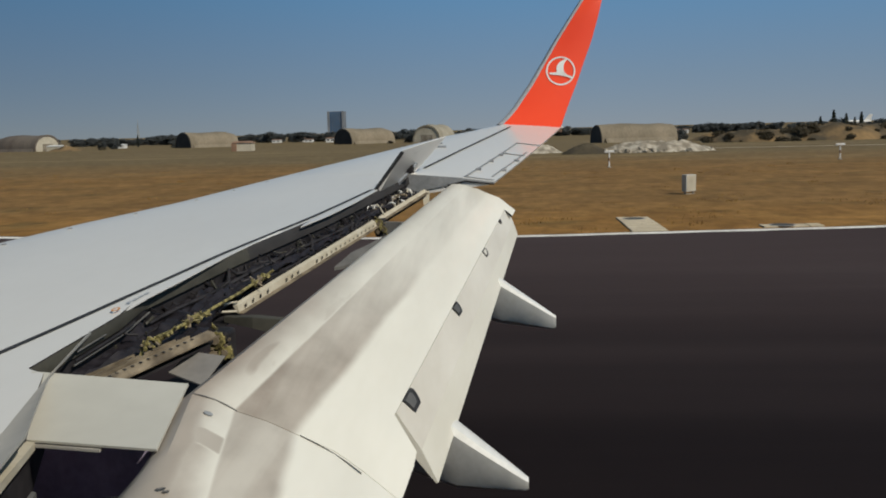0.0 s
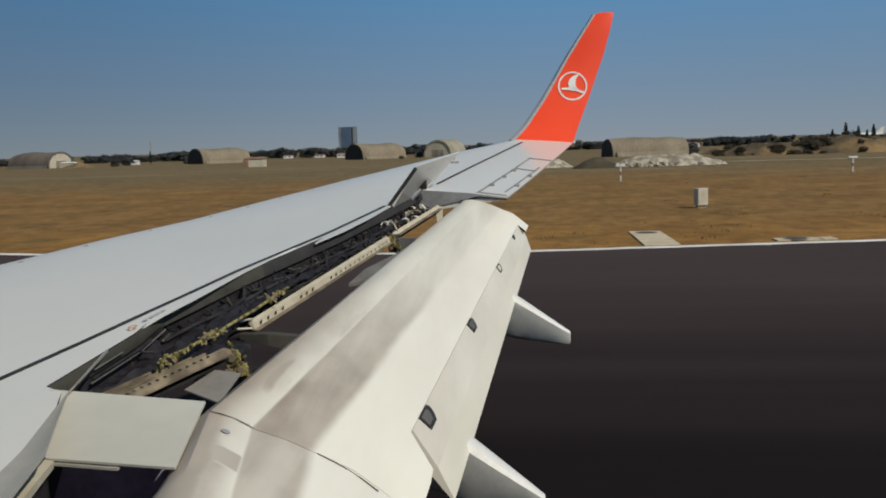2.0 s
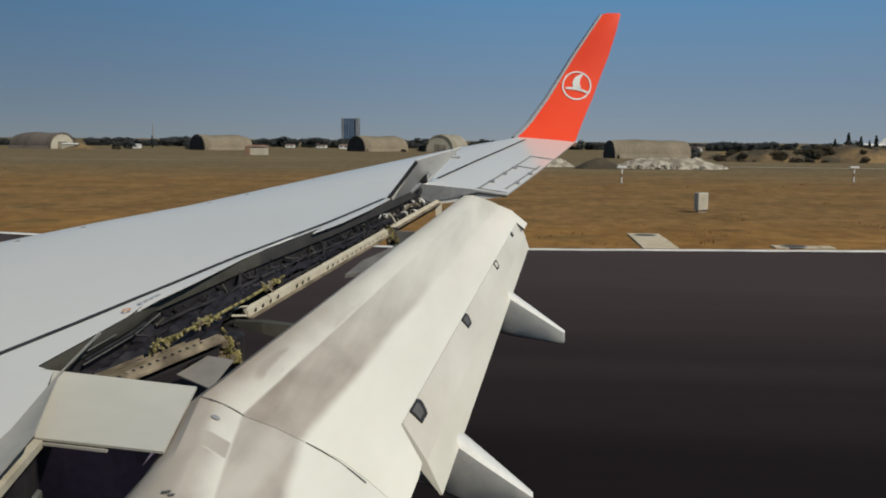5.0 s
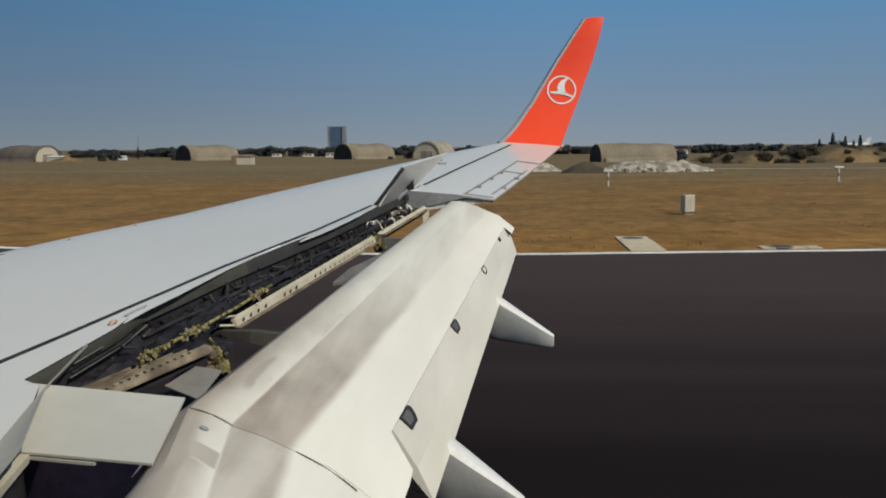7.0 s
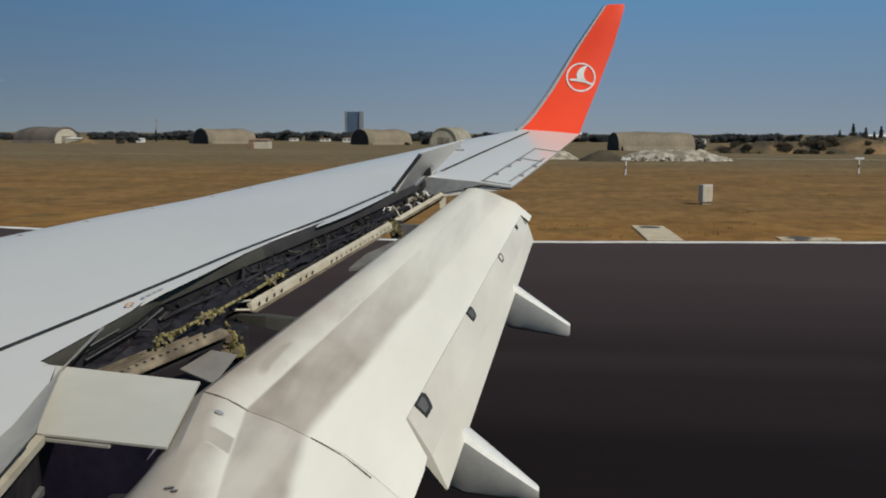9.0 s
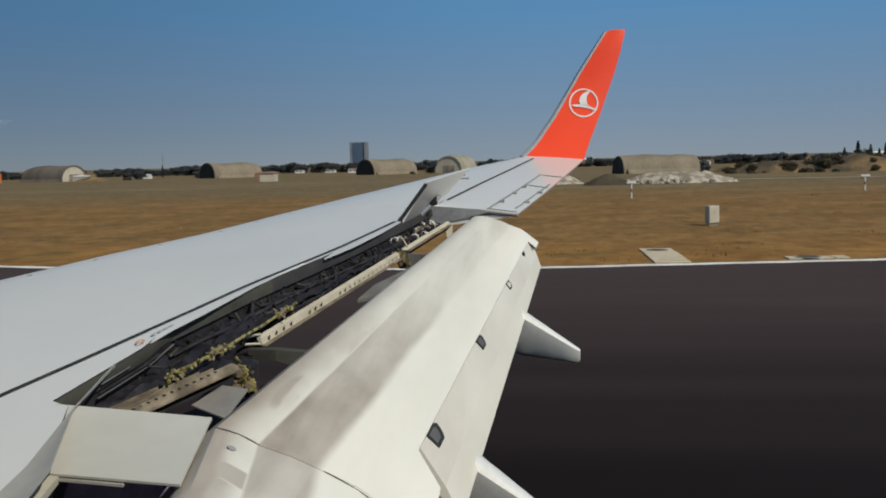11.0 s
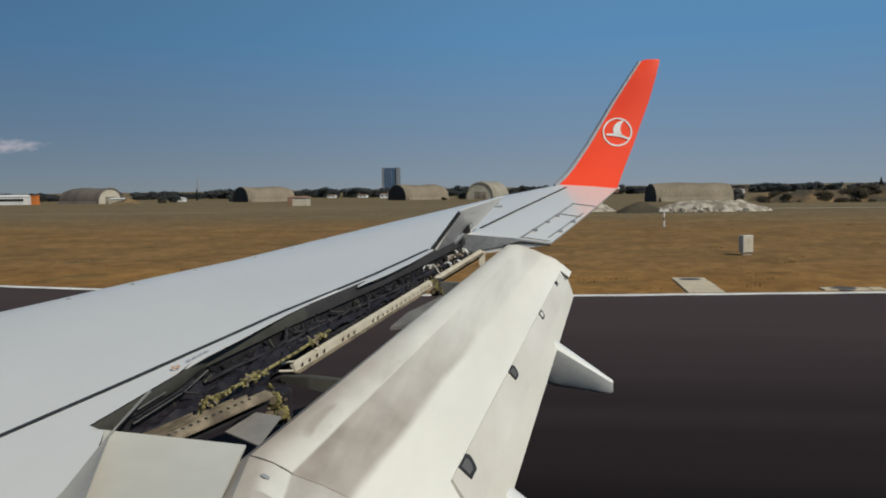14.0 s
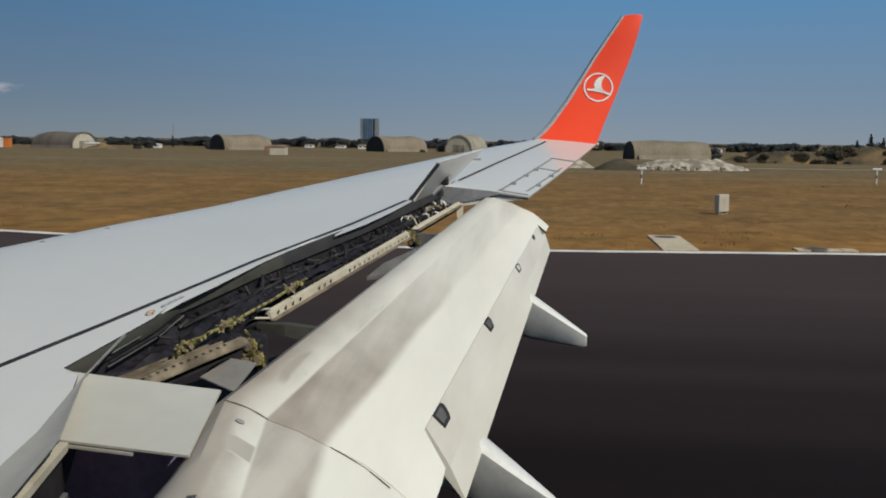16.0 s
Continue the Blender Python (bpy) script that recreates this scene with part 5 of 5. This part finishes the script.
field_hut = hut(-84.6, 300, 6.0, 5, 2.7, M_FRONT, M_ROOF, "small cream hut with brown roof and dark porch", 0)
part("porch", block(-87.75, -86.1, 297.3, 297.6, ground_z(300) - 0.1, ground_z(300) + 2.5), M_ROOF, field_hut, "shaded brown porch")
hut(-208, 500, 6, 5, 2.0, M_BUILD, M_BUILD, "low white shed among distant trees", 2)
hut(-219.5, 452, 8, 5, 2.4, M_FRONT, M_BUILD, "low pale shed behind an earth heap", 0)
hut(-176, 540, 9, 7, 3.4, M_BUILD, M_ROOF, "low white house among distant trees", 3)
hut(-104, 560, 8, 6, 2.4, M_BUILD, M_ROOF, "low white house beside distant trees", 3)
hut(96, 640, 14, 8, 4.2, M_BUILD, M_ROOF, "white house with a brown roof before trees", 4)
hut(-281, 452, 26, 9, 4.2, M_BUILD, M_BUILD, "long low white building across the airfield", 6)
hut(-330, 470, 30, 9, 4.4, M_BUILD, M_BUILD, "long low white building at the airfield boundary", 6)
for x, y, w, h in ((-150, 610, 5, 1.9), (-134, 622, 6, 2.4), (-127, 600, 5, 1.8), (104, 596, 7, 2.4)):
    hut(x, y, w, 6, h, M_BUILD, M_ROOF, "small white house with brown roof among trees", 2)
part_box = thing("orange_cabin", (-261.5, 448, ground_z(448)), "small orange cabin beside a white building", "cabin")
part("wall", block(-263, -260, 446.5, 449.5, -2.3, 2.2, 0.1), M_ORANGE, part_box)
part("roof", block(-263.2, -259.8, 446.3, 449.7, 2.2, 2.5, 0.05), M_ORANGE, part_box)


# ---- the tower block ----
def tower(x, y, w, h):
    ob = thing("tower_block", (x, y, -2.2), "distant tower block with blue glass and pale end walls", "tower block")
    part("core", block(x - w * 0.36, x + w * 0.36, y - 9, y + 9, -2.2, h), M_GLASS, ob, "blue glass core")
    for q in (-1, 1):
        part("end_wall", block(x + q * w * 0.42 - w * 0.065, x + q * w * 0.42 + w * 0.065, y - 11, y + 10, -2.2, h + 0.8), M_TOWER, ob, "pale concrete end wall")
    part("roof", block(x - w * 0.36, x + w * 0.36, y - 8.5, y + 8.5, h, h + 0.6), M_TOWER, ob)
    for k in range(11):
        z = 1.2 + (h - 3) * k / 11
        part("floor_band", block(x - w * 0.362, x + w * 0.362, y - 9.08, y - 8.9, z, z + 0.25), M_TOWER, ob)
    for k in range(1, 5):
        cx = x - w * 0.36 + w * 0.72 * k / 5
        part("mullion", block(cx - 0.15, cx + 0.15, y - 9.12, y - 8.95, 0, h), M_GREY, ob)
    return ob


tower(-272, 1500, 27, 35)
mast = thing("lattice_mast", (-253, 640, -2.2), "slender pale lattice mast behind trees", "mast")
for dx, dy in ((-0.9, -0.9), (0.9, -0.9), (0.9, 0.9), (-0.9, 0.9)):
    part("leg", tube([(-253 + dx, 640 + dy, -2.3), (-253 + dx * 0.2, 640 + dy * 0.2, 11.5)], 0.07, 5), M_PALE, mast)
for k in range(7):
    z, s = -1 + 2 * k, 0.9 - 0.085 * k
    part("brace", tube([(-253 - s, 640 - s, z), (-253 + s * 0.9, 640 - s * 0.9, z + 2)], 0.05, 4), M_PALE, mast)
part("aerial", tube([(-253, 640, 11.2), (-253, 640, 15.0)], 0.06, 5), M_PALE, mast)


# ---- a parked airliner far away ----
def parked_airliner(x, y):
    ob = thing("parked_airliner", (x, y, ground_z(y)), "white airliner parked far across the field", "airliner")
    z = ground_z(y) + 3.4
    secs = []
    for d, r, up in ((-18, 0.3, -0.3), (-17, 1.0, -0.1), (-15, 1.7, 0), (-10, 1.9, 0), (8, 1.9, 0), (13, 1.4, 0.4), (18, 0.4, 1.0)):
        secs.append([(x + d, y + r * math.cos(a), z + up + r * math.sin(a)) for a in (math.tau * k / 14 for k in range(14))])
    part("fuselage", loft(secs), M_BUILD, ob, smooth=True)
    part("fin", slab([(x + 12, y, z + 1.4), (x + 17.5, y, z + 1.5), (x + 19, y, z + 6.5), (x + 16.5, y, z + 6.5)], (0, 1, 0), 0.3), M_BUILD, ob)
    for q in (-1, 1):
        part("wing", slab([(x - 3, y + q * 1.5, z - 1), (x + 3, y + q * 1.5, z - 1), (x + 7.5, y + q * 15, z + 0.2), (x + 6, y + q * 15, z + 0.2)], (0, 0, 1), 0.35), M_BUILD, ob)
        part("engine", tube([(x - 3.5, y + q * 5, z - 1.9), (x + 0.5, y + q * 5, z - 1.9)], 0.95, 12), M_GREY, ob)
        part("main_gear", tube([(x + 2, y + q * 2.6, z - 3.35), (x + 2, y + q * 2.6, z - 1)], 0.25, 6), M_DARK, ob)
    part("nose_gear", tube([(x - 13, y, z - 3.35), (x - 13, y, z - 1.4)], 0.2, 6), M_DARK, ob)
    return ob


parked_airliner(272, 800)


# ---- sand banks ----
BANKS = ((60, 240, 13, 7, 2.4, 21), (79, 238, 17, 8, 3.3, 22), (104, 242, 20, 8, 3.7, 23), (129, 236, 17, 8, 3.4, 24), (152, 240, 18, 8, 3.2, 25))
for cx, cy, rx, ry, h, sd in BANKS:
    mound("sand_bank", cx, cy, rx, ry, h, M_SAND, "eroded ochre sand bank with scrub on it", "sand bank", sd, 0.45, 1.2)


def bank_z(x, y):
    """Height of the ground or of the sand bank there."""
    up = 0.0
    for cx, cy, rx, ry, h, _ in BANKS:
        r = math.hypot((x - cx) / rx, (y - cy) / ry)
        if r < 1:
            up = max(up, h * min(1.0, (1 - r) * 2.2) ** 0.8 * 0.85)
    return ground_z(y) + up


# ---- trees ----
def leaf_mass(name, blobs, count, size, seed, material):
    """A crown of many small leaf clumps spread through uneven lobes."""
    rnd = random.Random(seed)
    verts, faces = [], []
    for _ in range(count):
        bx, by, bz, r, sq = rnd.choice(blobs)
        while True:
            u = Vector((rnd.uniform(-1, 1), rnd.uniform(-1, 1), rnd.uniform(-1, 1)))
            if 0.25 < u.length < 1:
                break
        c = Vector((bx + u.x * r, by + u.y * r, bz + u.z * r * sq))
        s = size * rnd.uniform(0.6, 1.5)
        a, b = Vector((rnd.uniform(-1, 1), rnd.uniform(-1, 1), rnd.uniform(-1, 1))).normalized(), Vector((rnd.uniform(-1, 1), rnd.uniform(-1, 1), rnd.uniform(-1, 1))).normalized()
        k = len(verts)
        verts += [c - a * s, c - b * s * 0.6, c + a * s, c + b * s * 0.8]
        faces.append((k, k + 1, k + 2, k + 3))
    me = bpy.data.meshes.new(name)
    me.from_pydata(verts, [], faces)
    me.materials.append(material)
    return me


def tree(kind, seed, label, category):
    ob = thing(kind, (0, 0, 0), label, category, "trees along the airfield boundary")
    rnd = random.Random(seed)
    if kind == "cypress":
        blobs = [(0, 0, 1.0 + 0.7 * k, 0.75 * math.sin(math.pi * (0.18 + 0.8 * k / 10)) + 0.12, 1.2) for k in range(11)]
        part("trunk", tube([(0, 0, -0.3), (0, 0, 3), (0, 0, 7)], 0.14, 7), M_BARK, ob)
        crown = new("crown", leaf_mass("crown", blobs, 1100, 0.22, seed, M_CYPRESS))
    else:
        h = 6.0
        part("trunk", loft([[(0.05 * z + r * math.cos(a), r * math.sin(a), z) for a in (math.tau * k / 8 for k in range(8))] for z, r in ((-0.3, 0.32), (0.6, 0.24), (2.0, 0.18), (3.6, 0.10))]), M_BARK, ob, smooth=True)
        blobs = [(0.2, 0, 3.3, 2.0, 0.8), (0.9, 0.3, 1.3, 1.6, 0.7), (-0.9, -0.2, 1.2, 1.6, 0.7), (0, 0.5, 1.2, 1.7, 0.7)]
        for k in range(7):
            a = math.tau * k / 7 + rnd.uniform(-0.3, 0.3)
            e = Vector((math.cos(a) * rnd.uniform(1.2, 2.2), math.sin(a) * rnd.uniform(1.2, 2.2), rnd.uniform(1.6, 4.3)))
            blobs.append((e.x, e.y, e.z, rnd.uniform(0.9, 1.5), 0.8))
            part("limb", tube([(0.1, 0, 1.6), (e.x * 0.5, e.y * 0.5, e.z * 0.7), e], 0.06, 5), M_BARK, ob)
        crown = new("crown", leaf_mass("crown", blobs, 2600, 0.24, seed, M_LEAF))
    crown.parent = ob
    return ob


def plant(proto, spots, grow):
    first = True
    for x, y, s in spots:
        m = pose(x, y, ground_z(y) - 0.1, 0, 0, (x * 37) % 360) @ Matrix.Diagonal((s * grow, s * grow, s, 1))
        if first:
            proto.matrix_basis = m
            first = False
        else:
            proto_scale = proto.scale.copy()
            proto.scale = (1, 1, 1)
            copy_thing(proto, m)
            proto.scale = proto_scale


rt = random.Random(77)
wood = [[], [], []]
for x in np.arange(-560, 560, 3.0):
    d = noise.noise((x * 0.02, 4.0, 0))
    if -160 < x * 1.0 < -60:
        d += 0.35
    if d < -0.42:
        continue
    y = 640 + 60 * noise.noise((x * 0.013, 0, 8)) + rt.uniform(-14, 14)
    wood[rt.randrange(3)].append((x + rt.uniform(-2, 2), y, rt.uniform(0.75, 1.25) * (1.0 + 0.4 * d)))
for x, y, s in ((52, 310, 0.75), (54.5, 312, 0.6), (-47, 466, 1.0), (-50, 468, 0.8), (-205, 470, 0.7), (-201, 476, 0.9), (-168, 470, 0.7), (205, 620, 1.5), (228, 610, 1.3), (100, 352, 0.7), (118, 362, 0.8), (132, 356, 0.7), (150, 372, 0.9), (171, 362, 0.75), (196, 366, 0.9)):
    wood[rt.randrange(3)].append((x, y, s))
for i in range(3):
    plant(tree("tree", 100 + i, "dark green broad tree on the airfield boundary", "tree"), wood[i], 1.35)
plant(tree("cypress", 140, "tall dark cypress behind the sand banks", "cypress tree"), [(80, 256, 0.72), (84, 258, 0.92), (86.5, 256, 0.8), (89, 257, 0.68), (91, 258, 0.84), (96, 257, 0.6), (-206, 520, 0.85)], 1.0)


def scrub(spots, seed, label):
    """Low bushes, one object each."""
    data = None
    for x, y, s in spots:
        if data is None:
            data = leaf_mass("bush", [(0, 0, 0.5, 1.1, 0.6), (0.9, 0.2, 0.4, 0.8, 0.6), (-0.8, -0.1, 0.4, 0.8, 0.6)], 420, 0.2, seed, M_SCRUB)
        ob = tagged(new("bush", data), label, "bush", "bushes in the field")
        ob.matrix_basis = pose(x, y, bank_z(x, y) - 0.15, 0, 0, x * 53 % 360) @ Matrix.Diagonal((s, s, s, 1))


rb = random.Random(8)
low_bushes = [(-213, 448, 1.2), (-209, 446, 0.9), (-56, 446, 1.3), (-196, 450, 1.4)]
for _ in range(210):
    cx, cy, rx, ry, h, _ = rb.choice(BANKS)
    low_bushes.append((cx + rx * rb.uniform(-0.95, 0.95), cy + ry * rb.uniform(-1.0, 0.25), rb.uniform(0.4, 1.15) * rb.choice((0.7, 1.0, 1.25))))
scrub(low_bushes, 31, "low dark scrub bush on sandy ground")


# ---- a far cloud and the wall of the cabin ----
def cloud_material():
    m = bpy.data.materials.new("far_cloud")
    m.use_nodes = True
    n, ln = m.node_tree.nodes, m.node_tree.links.new
    n.remove(n["Principled BSDF"])
    co = n.new("ShaderNodeTexCoord")
    mp = n.new("ShaderNodeMapping")
    mp.inputs["Scale"].default_value = (0.019, 1, 0.05)
    t = n.new("ShaderNodeTexNoise")
    t.inputs["Scale"].default_value, t.inputs["Detail"].default_value = 1.0, 6
    ln(co.outputs["Object"], mp.inputs["Vector"])
    ln(mp.outputs["Vector"], t.inputs["Vector"])
    gr = n.new("ShaderNodeTexGradient")
    gr.gradient_type = "SPHERICAL"
    mg = n.new("ShaderNodeMapping")
    mg.inputs["Scale"].default_value = (1 / 270, 1, 1 / 62)
    ln(co.outputs["Object"], mg.inputs["Vector"])
    ln(mg.outputs["Vector"], gr.inputs["Vector"])
    mul = n.new("ShaderNodeMath")
    mul.operation = "MULTIPLY"
    ln(t.outputs["Fac"], mul.inputs[0])
    ln(gr.outputs["Fac"], mul.inputs[1])
    r = n.new("ShaderNodeMapRange")
    r.inputs["From Min"].default_value, r.inputs["From Max"].default_value = 0.20, 0.50
    r.inputs["To Max"].default_value = 0.50
    ln(mul.outputs["Value"], r.inputs["Value"])
    tr, em, mx = n.new("ShaderNodeBsdfTransparent"), n.new("ShaderNodeEmission"), n.new("ShaderNodeMixShader")
    em.inputs["Color"].default_value = (0.58, 0.52, 0.55, 1)
    ln(r.outputs["Result"], mx.inputs["Fac"])
    ln(tr.outputs["BSDF"], mx.inputs[1])
    ln(em.outputs["Emission"], mx.inputs[2])
    ln(mx.outputs["Shader"], n["Material Output"].inputs["Surface"])
    return m


bm = bmesh.new()
bm.faces.new([bm.verts.new(p) for p in ((-270, 0, -62), (270, 0, -62), (270, 0, 62), (-270, 0, 62))])
cloud = tagged(part("backdrop_cloud", bm, cloud_material()), "small pale pinkish cloud low in the sky", "cloud", kind="structure")
cloud.matrix_basis = pose(-2450, 4000, 215, 0, 0, 30)
cloud.visible_shadow = False


def fuselage_wall():
    """The side of the cabin: a thick tube with one large window in front of the eye."""
    bm = bmesh.new()
    xs = [-9, -5, -2, -0.30, -0.12, 0.12, 0.30, 2, 5, 9]
    ang = [radians(a) for a in list(range(-170, 0, 10)) + [0, 4.5, 9, 13.5, 18, 22, 30] + list(range(40, 190, 10))]
    hole = (xs.index(-0.30), xs.index(0.30))
    rows_ = [[[bm.verts.new((x, -1.6 + r * math.cos(a), 3.25 + r * math.sin(a) * 1.05)) for x in xs] for a in ang] for r in (1.90, 1.78)]
    for skin in rows_:
        for i in range(len(ang) - 1):
            for k in range(len(xs) - 1):
                if hole[0] <= k < hole[1] and 4.4 < math.degrees(ang[i]) < 21.9:
                    continue
                bm.faces.new((skin[i][k], skin[i][k + 1], skin[i + 1][k + 1], skin[i + 1][k]))
    return bm


tagged(part("fuselage_wall", fuselage_wall(), M_CABIN, smooth=True), "white curved cabin wall with an open window bay", "wall", kind="structure")
